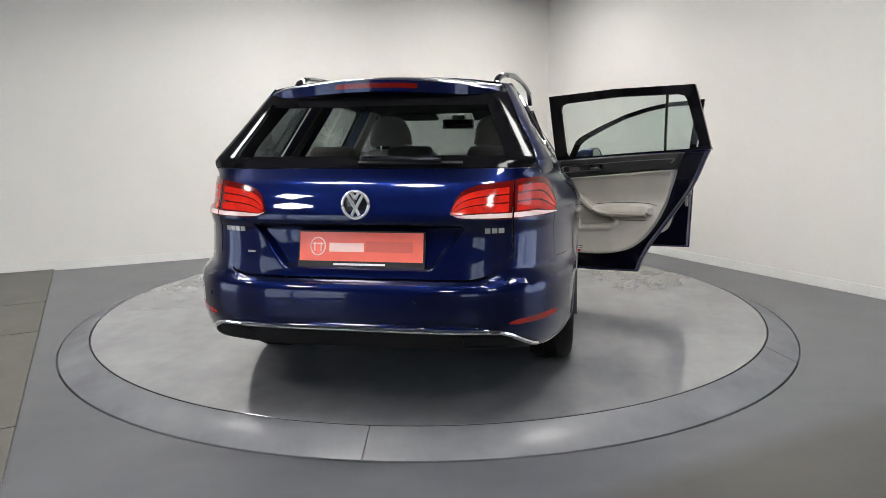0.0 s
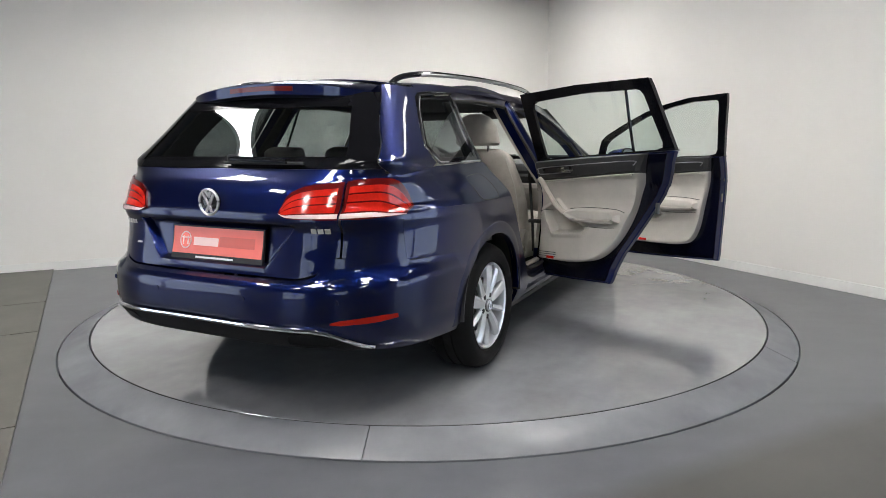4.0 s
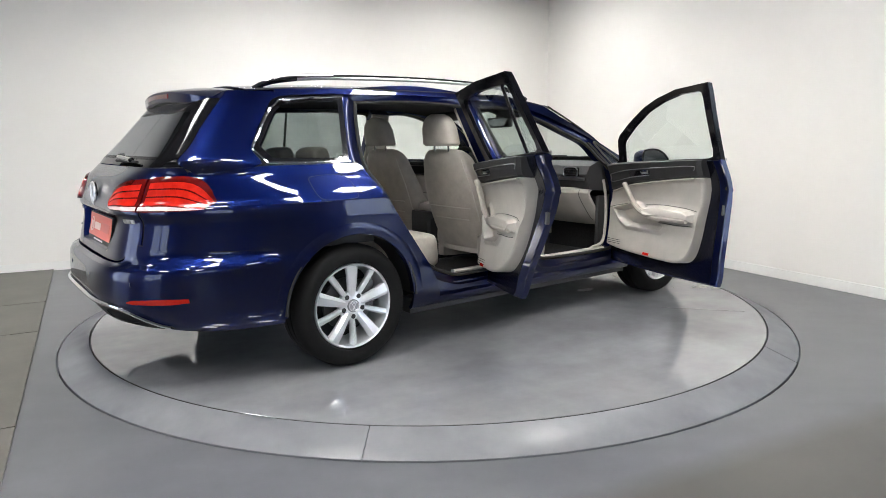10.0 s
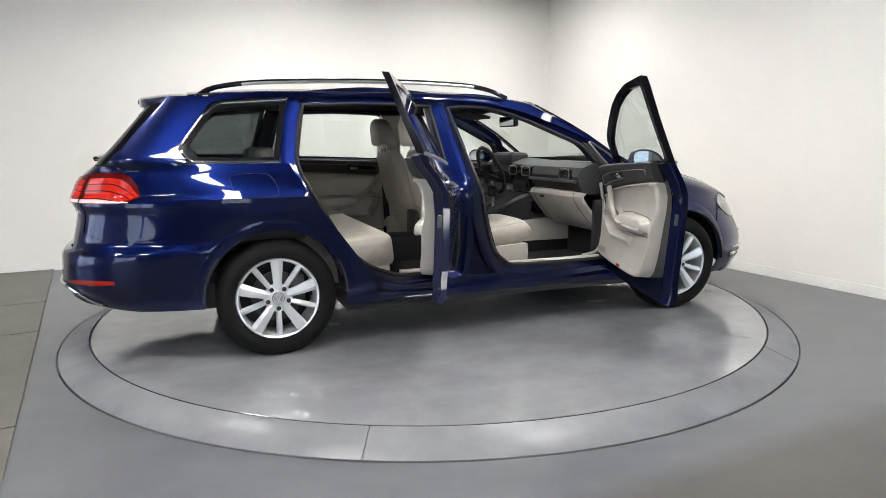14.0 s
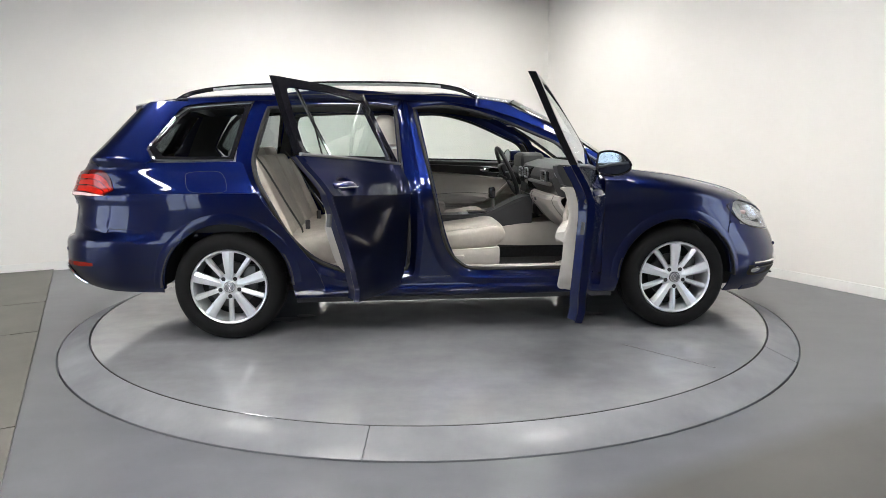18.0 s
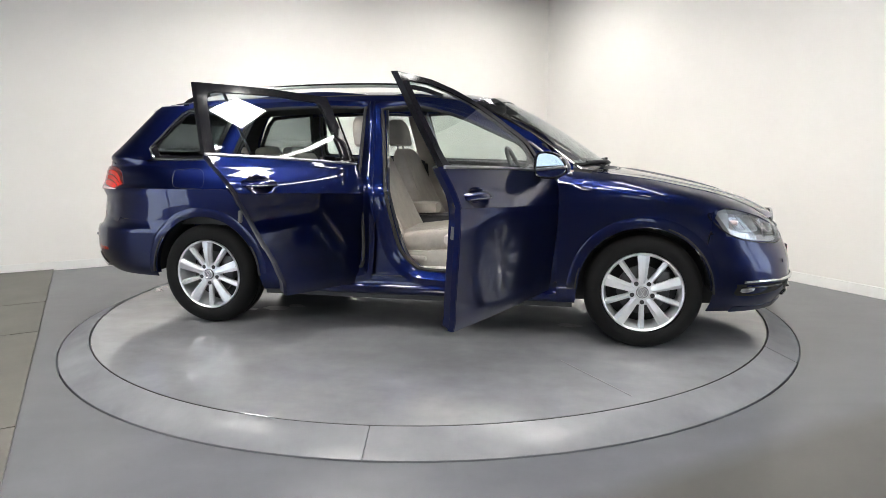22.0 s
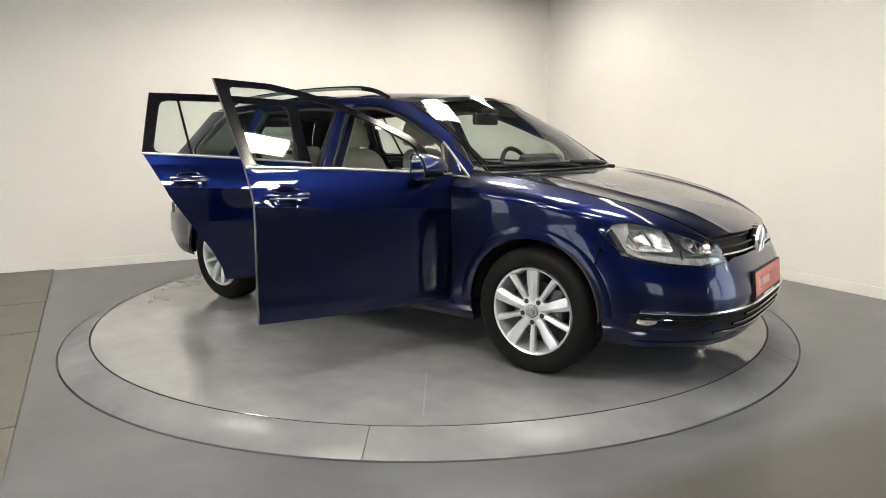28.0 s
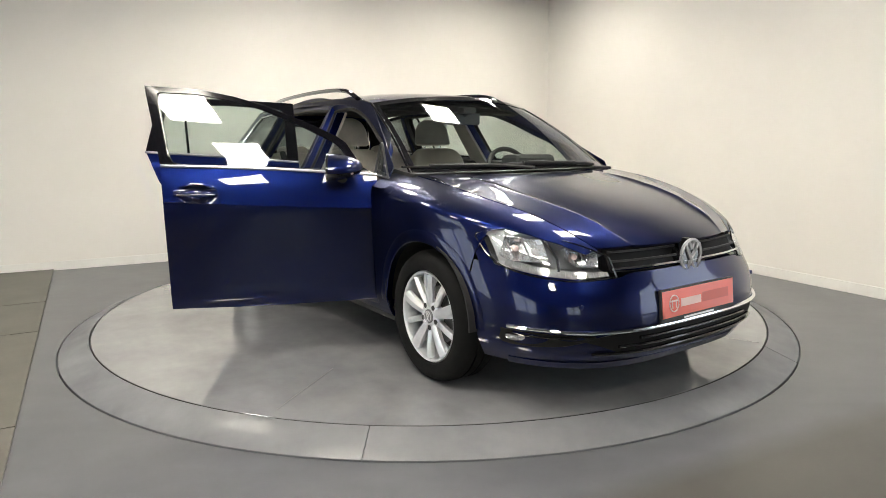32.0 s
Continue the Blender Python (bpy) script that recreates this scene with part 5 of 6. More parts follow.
def build_nose(car):
    top = curve([(-0.9, 0.66), (-0.8, 0.615), (-0.7, 0.585), (-0.55, 0.57), (-0.45, 0.575), (-0.4, 0.59), (0, 0.592), (0.4, 0.59), (0.45, 0.575), (0.55, 0.57), (0.7, 0.585), (0.8, 0.615), (0.9, 0.66)])
    g = []
    def reach(z):
        x = FRONT_X + 0.358 * math.sqrt(max(0.0, 1 - ((z - 0.322) / 0.358) ** 2)) if z < 0.5 else 1.626 + (z - 0.5) * 0.16
        k = (x - NOSE(z) + NOSE_L) / NOSE_L
        return math.acos(min(1.0, max(0.0, k) ** (NOSE_P(z) / 2))) * 2 / math.pi
    for e in np.linspace(-1, 1, 100):
        y = nose_at(reach(0.5) * e, 0.5)[1]
        zt = top(y)
        g.append([nose_at(reach(z) * e, z) for z in np.linspace(0.205, zt, 26)])
    bumper = part("front_bumper", sheet(g, 0.006), PAINT, car)
    # lower intake
    hi = curve([(-0.8, 0.30), (-0.6, 0.335), (-0.45, 0.36), (0, 0.36), (0.45, 0.36), (0.6, 0.335), (0.8, 0.30)])
    ys = np.linspace(-0.62, 0.62, 40)

    def low_(y):
        return 0.24 + 0.05 * abs(y) + 0.062 * smooth(abs(y), 0.38, 0.62)

    g = [[on_nose(y, low_(y) + (hi(y) - low_(y)) * t, 0.005) for t in np.linspace(0, 1, 4)] for y in ys]
    part("lower_grille", sheet(g, 0.004), DEEP, bumper, "black lower air intake")
    for k in range(3):
        part("grille_slat", tube([on_nose(y, 0.268 + 0.031 * k + 0.01 * abs(y), 0.008) for y in ys[2 + 3 * k:-2 - 3 * k]], 0.011, 8, False, 0.55), BLACK_GLOSS, bumper)
    line = curve([(-0.84, 0.378), (-0.75, 0.378), (-0.6, 0.37), (0, 0.368), (0.6, 0.37), (0.75, 0.378), (0.84, 0.378)])
    part("chrome_strip", tube([on_nose(y, line(y), 0.009) for y in np.linspace(-0.79, 0.79, 60)], 0.011, 8, False, 0.8), CHROME, bumper, "chrome strip along the bumper")
    g = [[nose_at(a, 0.2 + 0.03 * t, 0.01 - 0.004 * t) for t in (0, 0.5, 1)] for a in np.linspace(-0.7, 0.7, 50)]
    part("front_lip", sheet(g, 0.008), PAINT, bumper)
    for s in (-1, 1):
        loop = along([(0.8, 0.366), (0.70, 0.36), (0.55, 0.352), (0.60, 0.325), (0.68, 0.305), (0.785, 0.302), (0.8, 0.366)], 36)
        c = loop.mean(0)
        g = [[on_nose(s * (c[0] + (y - c[0]) * k), c[1] + (z - c[1]) * k, o) for k, o in ((1, 0.002), (0.93, 0.006), (0.86, 0.004), (0.03, 0.004))] for y, z in loop]
        fog = part("fog_lamp", sheet(g, 0.002), DEEP, bumper, "fog lamp pocket with a clear lamp")
        lens_ = [[on_nose(s * (0.772 + 0.019 * math.cos(t) * k), 0.334 + 0.017 * math.sin(t) * k, 0.011 - 0.006 * k) for k in (1.0, 0.7, 0.4, 0.05)] for t in np.linspace(0, 2 * math.pi, 25)]
        part("fog_lens", sheet(lens_, 0.004), CHROME, fog, "clear fog lamp")
        part("fog_fin", tube([on_nose(s * y, 0.346 - 0.01 * (0.8 - y), 0.007) for y in np.linspace(0.62, 0.79, 8)], 0.004, 6), BLACK_GLOSS, fog)
        for y in (0.25, 0.6):
            part("parking_sensor", spun([(0.0, 0.0), (0.011, 0.0), (0.011, 0.003), (0.0, 0.004)], 16, "x", 1, on_nose(s * y, 0.47, 0.001)), PAINT, bumper)
    # upper grille between the lamps
    ys = np.linspace(-0.435, 0.435, 40)
    g = [[on_nose(y, 0.592 + (0.69 - 0.592) * t, -0.025) for t in np.linspace(0, 1, 6)] for y in ys]
    grille = part("upper_grille", sheet(g, 0.004), DEEP, car, "black grille with a chrome strip")
    for z, r, m in ((0.607, 0.0095, CHROME), (0.637, 0.006, BLACK), (0.672, 0.006, BLACK)):
        part("grille_bar", tube([on_nose(y, z, -0.004) for y in ys], r, 6, False, 0.8), m, grille)
    em = part("grille_emblem", spun([(0.0, -0.03), (0.076, -0.03), (0.076, 0.008), (0.068, 0.014), (0.0, 0.014)], 40, "x", 1, (NOSE(0.63), 0, 0.628)), BLACK_GLOSS, grille, "round chrome emblem")
    part("emblem_ring", badge_lines(0.069, lambda u, v: (NOSE(0.63) + 0.016, u, 0.628 + v), 0.0085), BADGE, em)
    plate(bumper, "front_plate", lambda y, z, o: (2.163 + o + (0.45 - z) * 0.1, y, z), 0.0, 0.45, 0.505)
    # headlamps
    for s in (-1, 1):
        bot = [(0.803, 0.727), (0.795, 0.665), (0.77, 0.615), (0.70, 0.582), (0.58, 0.566), (0.43, 0.578)]
        tp = [(0.80, 0.737), (0.765, 0.756), (0.72, 0.76), (0.62, 0.733), (0.52, 0.698), (0.437, 0.655)]
        def f(y, z, o=0.0):
            return on_nose(s * y, z, o)
        back = part("headlamp", sheet([[f(y, z, -0.09 + 0.05 * e) for (y, z), e in zip(r, [1, 0, 0, 0, 1])] for r in
                                       [[tuple(p + (q - p) * t) for t in np.linspace(0, 1, 5)] for p, q in zip(along(bot, 24), along(tp, 24))]], 0.004), LAMP_SILVER, car, "clear glass headlamp with chrome reflectors")
        lens = part("headlamp_lens", pane_of(ruled(bot, tp, 26, 12, f)), LENS, back, "clear lens")
        lens.visible_shadow = False
        edge = list(along(bot, 24)) + list(along(tp, 24)[::-1])
        part("headlamp_rim", tube([f(y, z, -0.002) for y, z in edge], 0.004, 6, True), BLACK_GLOSS, back)
        p, q = along(bot, 24), along(tp, 24)
        part("daylight_strip", sheet([[f(*(p[i] + (q[i] - p[i]) * t), -0.016 - 0.012 * t) for t in (0.06, 0.14, 0.24)] for i in range(3, 23)], 0.006), CLEAR_BAR, back, "clear ribbed daylight strip")
        for i in range(4, 22):
            part("strip_rib", tube([f(*(p[i] + (q[i] - p[i]) * t), -0.015 - 0.012 * t) for t in (0.07, 0.23)], 0.0014, 5), SATIN, back)
        # two chrome chambers: floor, walls and a dished back
        for y0, y1, z0, z1, z2 in ((0.765, 0.635, 0.635, 0.738, 0.722), (0.585, 0.47, 0.618, 0.70, 0.668)):
            rim = [(y0, z0 + 0.02), (y0 - 0.01, z1), (y1, z2), (y1 + 0.012, z0), (y0 - 0.02, z0)]
            loop = along(rim + rim[:1], 26, False)[:-1]
            c = loop.mean(0)
            rings = [[f(c[0] + (y - c[0]) * k, c[1] + (z - c[1]) * k, o) for k, o in ((1.0, -0.016), (0.93, -0.03), (0.8, -0.055), (0.55, -0.075), (0.2, -0.082), (0.04, -0.083))] for y, z in loop]
            rings.append(rings[0])
            part("reflector_chamber", sheet(rings, 0.002, f(c[0], c[1], 0.5)), REFLECTOR, back, "chrome reflector chamber")
            x0, y_, z_ = f(c[0], c[1], -0.075)
            ax = Vector((0.9, s * 0.43, 0.0)).normalized().to_track_quat("Z", "Y").to_matrix().to_4x4()
            v, fc = spun([(0.0, 0.0), (0.013, 0.0), (0.013, 0.03), (0.009, 0.036), (0.0, 0.038)], 14, "z")
            part("bulb", ([tuple(Matrix.Translation((x0, y_, z_)) @ ax @ Vector(k)) for k in v], fc), WHITE_LENS, back)
            for k in (0.33, 0.66):
                part("reflector_facet", tube([f(y0 + (y1 - y0) * k, z0 + 0.012, -0.05), f(y0 + (y1 - y0) * k, (z1 + z2) / 2 - 0.012, -0.05)], 0.0035, 5), SATIN, back)
        part("lamp_bezel", sheet([[f(*(p[i] + (q[i] - p[i]) * t), -0.016) for t in np.linspace(0.12, 0.95, 6)] for i in range(0, 6)], 0.003), LAMP_SILVER, back, "silver bezel at the lamp's outer end")
        g = [[f(y, z, -0.012) for z in np.linspace(0.6, 0.735, 8)] for y in np.linspace(0.785, 0.812, 5)]
        part("lamp_corner", sheet(g, 0.003), PAINT, car)
        part("chrome_divider", tube([f(0.625, 0.60, -0.018), f(0.615, 0.65, -0.02), f(0.625, 0.722, -0.025)], 0.006, 6), CHROME, back)
        part("outer_trim", sheet([[f(y, z, -0.012) for z in (0.64 + (0.80 - y) * -0.3, 0.69, 0.735)] for y in (0.793, 0.782, 0.772)], 0.004), CHROME, back)


def build_top(car):
    # bonnet with two soft creases
    g = []
    es = np.linspace(-1, 1, 101)
    for t in np.linspace(0, 1, 40):
        xe, xm = 0.90 + (2.008 - 0.90) * t, 1.19 + (2.102 - 1.19) * t
        ye = abs(on_fender(xe, HOOD_EDGE(xe) - 0.0015, 1)[1]) - 0.005
        row = []
        for e in es:
            k = abs(e)
            x = xm + (xe - xm) * k**2.4
            z = HOOD_EDGE(xe) + 0.001 + (HOOD_MID(xm) - HOOD_EDGE(xe)) * (1 - k**3.4)
            z += 0.012 * math.exp(-abs(k - 0.68) / (0.035 if k < 0.68 else 0.09)) * smooth(t, 0.0, 0.3) * (1 - smooth(t, 0.8, 1.0) * 0.6)
            row.append((x, ye * e, z))
        g.append(row)
    part("bonnet", sheet(g, 0.012, (1.4, 0, 0.3)), PAINT, car)
    # windscreen
    def ws(e, t):
        k = abs(e)
        x = (1.14 + (0.445 - 1.14) * t) + ((0.975 + (0.345 - 0.975) * t) - (1.14 + (0.445 - 1.14) * t)) * k**2.2
        z = (0.972 + (1.402 - 0.972) * t) + ((0.968 + (1.352 - 0.968) * t) - (0.972 + (1.402 - 0.972) * t)) * k**2.2
        y = e * (0.715 + (0.588 - 0.715) * t)
        b = 0.022 * math.sin(math.pi * t)
        return (x + b * 0.5, y, z + b * 0.85)
    g = [[ws(e, t) for t in np.linspace(0, 1, 18)] for e in np.linspace(-1, 1, 40)]
    screen = part("windscreen", pane_of(g), WINDOW, car, "clear windscreen")
    screen.visible_shadow = False
    bl = [sheet([[ws(e, t) for t in np.linspace(a, b, 4)] for e in np.linspace(c, d, 30)], 0.001) for a, b, c, d in ((0.93, 0.998, -0.99, 0.99), (0.0, 0.06, -0.99, 0.99))]
    bl += [sheet([[ws(e, t) for t in np.linspace(0.06, 0.93, 14)] for e in (c, d)], 0.001) for c, d in ((-0.99, -0.955), (0.955, 0.99))]
    part("screen_border", join(*[([(x + 0.001, y, z + 0.003) for x, y, z in v], f) for v, f in bl]), BLACK_GLOSS, screen)
    for s in (-1, 1):
        part("pillar_strip", tube([ws(s * 1.003, t) for t in np.linspace(0, 1, 20)], 0.006, 6), BLACK_GLOSS, screen)
    # scuttle and wipers
    g = [[(xc + (1.19 - 0.27 * abs(e) ** 2.4 - xc) * t + 0.02 * t, 0.72 * e, 0.955 - 0.004 * t) for t in (0, 0.5, 1)] for e in np.linspace(-1, 1, 30) for xc in [1.12 - 0.17 * abs(e) ** 2.2]]
    sc = part("scuttle", sheet(g, 0.01, (1, 0, 0)), BLACK, car, "black plastic scuttle panel")
    for y0, y1 in ((0.55, -0.08), (-0.02, -0.62)):
        arm = part("wiper_arm", tube([ws(y0 / 0.715, 0.0)[:2] + (0.985,), tuple(Vector(ws((y0 + (y1 - y0) * 0.5) / 0.715, 0.03)) + Vector((0.02, 0, 0.02))), tuple(Vector(ws(y1 / 0.715, 0.05)) + Vector((0.012, 0, 0.014)))], 0.009, 6), BLACK, sc)
        part("wiper_blade", tube([tuple(Vector(ws((y0 + (y1 - y0) * t - 0.1) / 0.715, 0.03 + 0.02 * t)) + Vector((0.006, 0, 0.008))) for t in np.linspace(0.1, 1.05, 12)], 0.006, 6), RUBBER, arm)
    # roof
    g = []
    for t in np.linspace(0, 1, 50):
        row = []
        for e in np.linspace(-1, 1, 31):
            k = abs(e)
            xm, xe = 0.44 + (-1.70 - 0.44) * t, 0.335 + (-1.70 - 0.335) * t
            x = xm + (xe - xm) * k**2.2
            ze, zm = ROOF_EDGE(x), ROOF_MID(x)
            y = e * (half_width(xe, ROOF_EDGE(xe)) - 0.002)
            row.append((x, y, ze + 0.002 + (zm - ze) * (1 - k**2.5)))
        g.append(row)
    roof = part("roof", sheet(g, 0.004, (0, 0, 0)), PAINT, car)
    lining = [[(x, y * 0.97, z - 0.05) for x, y, z in r] for r in g]
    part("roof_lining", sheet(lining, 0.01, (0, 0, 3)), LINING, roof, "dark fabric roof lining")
    for s in (-1, 1):
        part("ditch_strip", tube([(x, s * (half_width(x, ROOF_EDGE(x)) - 0.004), ROOF_EDGE(x) + 0.001) for x in np.linspace(-1.65, 0.3, 40)], 0.005, 6), BLACK, roof)
    # underbody closes the car from below
    under = part("underbody", join(slab([(-2.2, -0.55), (-2.2, 0.55), (-1.7, 0.7), (-1.7, -0.7)][::-1], 0.318, 0.36),
                                   slab([(-1.7, -0.55), (-0.9, -0.55), (-0.9, 0.55), (-1.7, 0.55)], 0.22, 0.36),
                                   slab([(-0.94, -0.80), (0.94, -0.80), (0.94, 0.80), (-0.94, 0.80)], 0.2, 0.285),
                                   slab([(0.94, -0.55), (1.9, -0.5), (1.9, 0.5), (0.94, 0.55)], 0.19, 0.5)), BLACK, car, "black underbody")
    part("exhaust_pipe", tube([(0.4, -0.2, 0.2), (-0.8, -0.2, 0.2), (-1.2, -0.35, 0.24), (-1.7, -0.4, 0.26)], 0.032, 10), BRAKE, under)


def pad(size, at, turn=(0, 0, 0), bevel=0.05):
    return block(size, at, bevel, 4, turn)


def seat(car, x, y):
    """A front seat with its back leaning rearwards."""
    def cushion(t, a):
        c, sn = math.cos(a), math.sin(a)
        end = math.sqrt(max(0.0, 1 - (max(0.0, t - 0.8) / 0.2) ** 2))
        h = (0.085 + 0.012 * t) * (0.25 + 0.75 * end)
        dish = 0.018 * max(0.0, sn) * (1 - abs(c) ** 1.5) * (1 - smooth(t, 0.7, 1))
        return (x - 0.17 + 0.55 * t, y + (0.255 - 0.02 * smooth(t, 0.8, 1)) * math.copysign(abs(c) ** 0.5, c), 0.5 + 0.055 * t + h * math.copysign(abs(sn) ** 0.6, sn) - dish)
    st = part("front_seat", loft([[cushion(t, a) for a in np.linspace(0, 2 * math.pi, 36, endpoint=False)] for t in list(np.linspace(0, 0.8, 9)) + [0.86, 0.91, 0.95, 0.98, 1.0]]), BEIGE, car, "beige leather front seat")
    for s in (-1, 1):
        part("cushion_seam", tube([cushion(t, math.pi / 2 + s * 0.95) for t in np.linspace(0.1, 0.9, 14)], 0.004, 6), BEIGE_HARD, st)
        rings = []
        for t in np.linspace(0, 1, 10):
            top = 0.46 + 0.02 * t
            low = 0.345 + 0.03 * abs(t - 0.45)
            rings.append([(x - 0.16 + 0.5 * t, y + s * v, z) for v, z in ((0.20, low), (0.262, low), (0.272, (top + low) / 2), (0.262, top), (0.2, top))])
        part("seat_side", loft(rings), BEIGE_HARD, st, "beige plastic seat base trim")
        part("seat_rail", block((0.5, 0.03, 0.05), (x + 0.06, y + s * 0.2, 0.315), 0.005), DARK, st)
    part("seat_apron", block((0.03, 0.44, 0.1), (x + 0.335, y, 0.42), 0.01), BEIGE_HARD, st)
    part("seat_lever", block((0.12, 0.02, 0.03), (x + 0.06, y + math.copysign(0.28, y), 0.425), 0.008), BEIGE_HARD, st)
    # back: bowed, with side bolsters and round shoulders
    def back(t, a):
        end = math.sqrt(max(0.0, 1 - (max(0.0, t - 0.86) / 0.14) ** 2))
        w = (0.255 + 0.015 * math.sin(math.pi * min(1, t / 0.8)) - 0.045 * smooth(t, 0.55, 1.0)) * (0.55 + 0.45 * end)
        d = (0.132 - 0.07 * t) * (0.12 + 0.88 * end)
        xc = x - 0.068 - 0.235 * t - 0.02 * math.sin(math.pi * t)
        c, sn = math.cos(a), math.sin(a)
        front = 0.75 + 0.7 * abs(sn) ** 3 if c > 0 else 0.85 - 0.2 * abs(sn) ** 4
        return (xc + d * front * math.copysign(abs(c) ** 0.62, c), y + w * math.copysign(abs(sn) ** 0.55, sn), 0.45 + 0.63 * t)
    ts = list(np.linspace(0, 0.86, 14)) + [0.9, 0.93, 0.955, 0.975, 0.99, 1.0]
    part("backrest", loft([[back(t, a) for a in np.linspace(0, 2 * math.pi, 40, endpoint=False)] for t in ts]), BEIGE, st, "beige leather backrest")
    for t, half in ((0.42, 0.62), (0.30, 0.45)):
        part("back_seam", tube([Vector(back(t, math.pi + k)) + Vector((-0.0005, 0, 0)) for k in np.linspace(-half, half, 15)], 0.0045, 6), BEIGE_HARD, st)
    for s in (-1, 1):
        part("bolster_seam", tube([back(t, s * 0.82) for t in np.linspace(0.12, 0.82, 14)], 0.004, 6), BEIGE_HARD, st)
        part("back_piping", tube([back(t, math.pi + s * 0.95) for t in np.linspace(0.08, 0.9, 16)], 0.004, 6), BEIGE_HARD, st)
    rings = []
    for t in np.linspace(0, 1, 14):
        k = (min(1.0, 0.8 + t * 4)) * math.sqrt(max(0.0, 1 - (max(0.0, t - 0.45) / 0.555) ** 2.2))
        rings.append([(x - 0.325 - 0.03 * t + 0.07 * (0.35 + 0.65 * k) * math.copysign(abs(math.cos(a)) ** 0.7, math.cos(a)), y + (0.148 - 0.03 * t) * (0.3 + 0.7 * k) * math.copysign(abs(math.sin(a)) ** 0.6, math.sin(a)), 1.1 + 0.195 * t)
                      for a in np.linspace(0, 2 * math.pi, 32, endpoint=False)])
    part("headrest", loft(rings), BEIGE, st, "beige leather headrest")
    for s in (-1, 1):
        part("headrest_post", tube([(x - 0.325, y + s * 0.07, 1.03), (x - 0.33, y + s * 0.07, 1.15)], 0.007, 8), CHROME, st)
    part("recliner_knob", spun([(0.0, 0), (0.055, 0), (0.05, 0.03), (0.0, 0.034)] if y > 0 else [(0.0, 0), (0.055, 0), (0.05, -0.03), (0.0, -0.034)], 20, "y", 1, (x - 0.2, y + math.copysign(0.262, y), 0.505)), BEIGE_HARD, st)
    part("recliner_cover", block((0.11, 0.022, 0.13), (x - 0.19, y + math.copysign(0.252, y), 0.49), 0.01, 3), BEIGE_HARD, st, "beige recliner cover")


def build_cabin(car):
    floor = part("cabin_floor", block((2.1, 1.52, 0.03), (-0.1, 0, 0.31), 0.005), CARPET, car, "black carpet")
    part("tunnel", block((1.9, 0.24, 0.2), (0.0, 0, 0.40), 0.04), CARPET, floor)
    part("footwell_wall", block((0.04, 1.5, 0.45), (0.92, 0, 0.5), 0.01), CARPET, floor)
    for s in (-1, 1):
        part("sill_trim", tube([(x, s * 0.775, 0.39) for x in np.linspace(-0.62, 0.72, 12)], 0.02, 8, False, 0.6), BEIGE_HARD, floor, "beige sill trim")
        seat(car, -0.06, -0.375 if s < 0 else 0.335)
        part("kick_panel", block((0.2, 0.03, 0.4), (0.80, s * 0.735, 0.55), 0.01), DARK, floor)
        part("pillar_foot_trim", tube([(x, s * y, z) for x, y, z in along([(0.60, 0.775, 0.40), (0.72, 0.775, 0.43), (0.755, 0.77, 0.55), (0.76, 0.765, 0.72), (0.74, 0.755, 0.86)], 20)], 0.01, 8), BEIGE_HARD, floor, "beige trim up the front pillar")
    # rear bench
    bench = part("rear_seat", pad((0.5, 1.3, 0.2), (-0.86, 0, 0.475), (0, -6, 0), 0.06), BEIGE, car, "beige leather rear bench")
    part("bench_base", block((0.45, 1.28, 0.1), (-0.86, 0, 0.36), 0.02), BEIGE_HARD, bench)
    for y, w in ((-0.43, 0.44), (0.0, 0.4), (0.43, 0.44)):
        bm = pad((0.15, w, 0.58), (0, 0, 0), (0, -22, 0), 0.055)
        bmesh.ops.translate(bm, vec=(-1.17, y, 0.765), verts=bm.verts)
        part("rear_backrest", bm, BEIGE, bench)
        bm = pad((0.1, 0.25, 0.14), (0, 0, 0), (0, -15, 0), 0.045)
        bmesh.ops.translate(bm, vec=(-1.30, y, 1.03), verts=bm.verts)
        part("rear_headrest", bm, BEIGE, bench)
    for s in (-1, 1):
        rings = [[(x + 0.05 * math.cos(a) * 0.8, s * 0.645 + 0.035 * math.sin(a), z + 0.03 * math.cos(a) * 0.5) for a in np.linspace(0, 2 * math.pi, 16, endpoint=False)]
                 for x, z in along([(-0.99, 0.5), (-1.03, 0.62), (-1.10, 0.78), (-1.165, 0.93), (-1.2, 1.0)], 14)]
        part("side_bolster", loft(rings), BEIGE, bench, "beige side bolster of the rear seat")
        belt = along([(-1.20, s * 0.56, 1.06), (-1.13, s * 0.565, 0.96), (-1.02, s * 0.57, 0.76), (-0.94, s * 0.57, 0.62), (-0.93, s * 0.56, 0.58)], 20)
        part("seat_belt", sheet([[(x + 0.005, y + d, z + 0.004) for d in (-0.024, 0.024)] for x, y, z in belt], 0.002, (-1.5, s * 0.56, 0.6)), RUBBER, bench, "dark rear seat belt")
        part("belt_buckle", block((0.03, 0.025, 0.06), (-0.93, s * 0.30, 0.60), 0.006), BLACK, bench)
        fb = along([(-0.30, s * 0.665, 1.12), (-0.285, s * 0.69, 0.9), (-0.27, s * 0.71, 0.6), (-0.25, s * 0.71, 0.42)], 16)
        part("front_belt", sheet([[(x + d, y, z) for d in (-0.024, 0.024)] for x, y, z in fb], 0.002, (-0.3, 0, 0.8)), RUBBER, car, "dark front seat belt")
    # load space: dark sides and a roller cover
    part("load_cover", block((0.75, 1.2, 0.02), (-1.72, 0, 0.985), 0.006), DARK, car, "dark luggage cover behind the rear seats")
    part("load_floor", block((0.8, 1.1, 0.03), (-1.75, 0, 0.62), 0.006), CARPET, car)
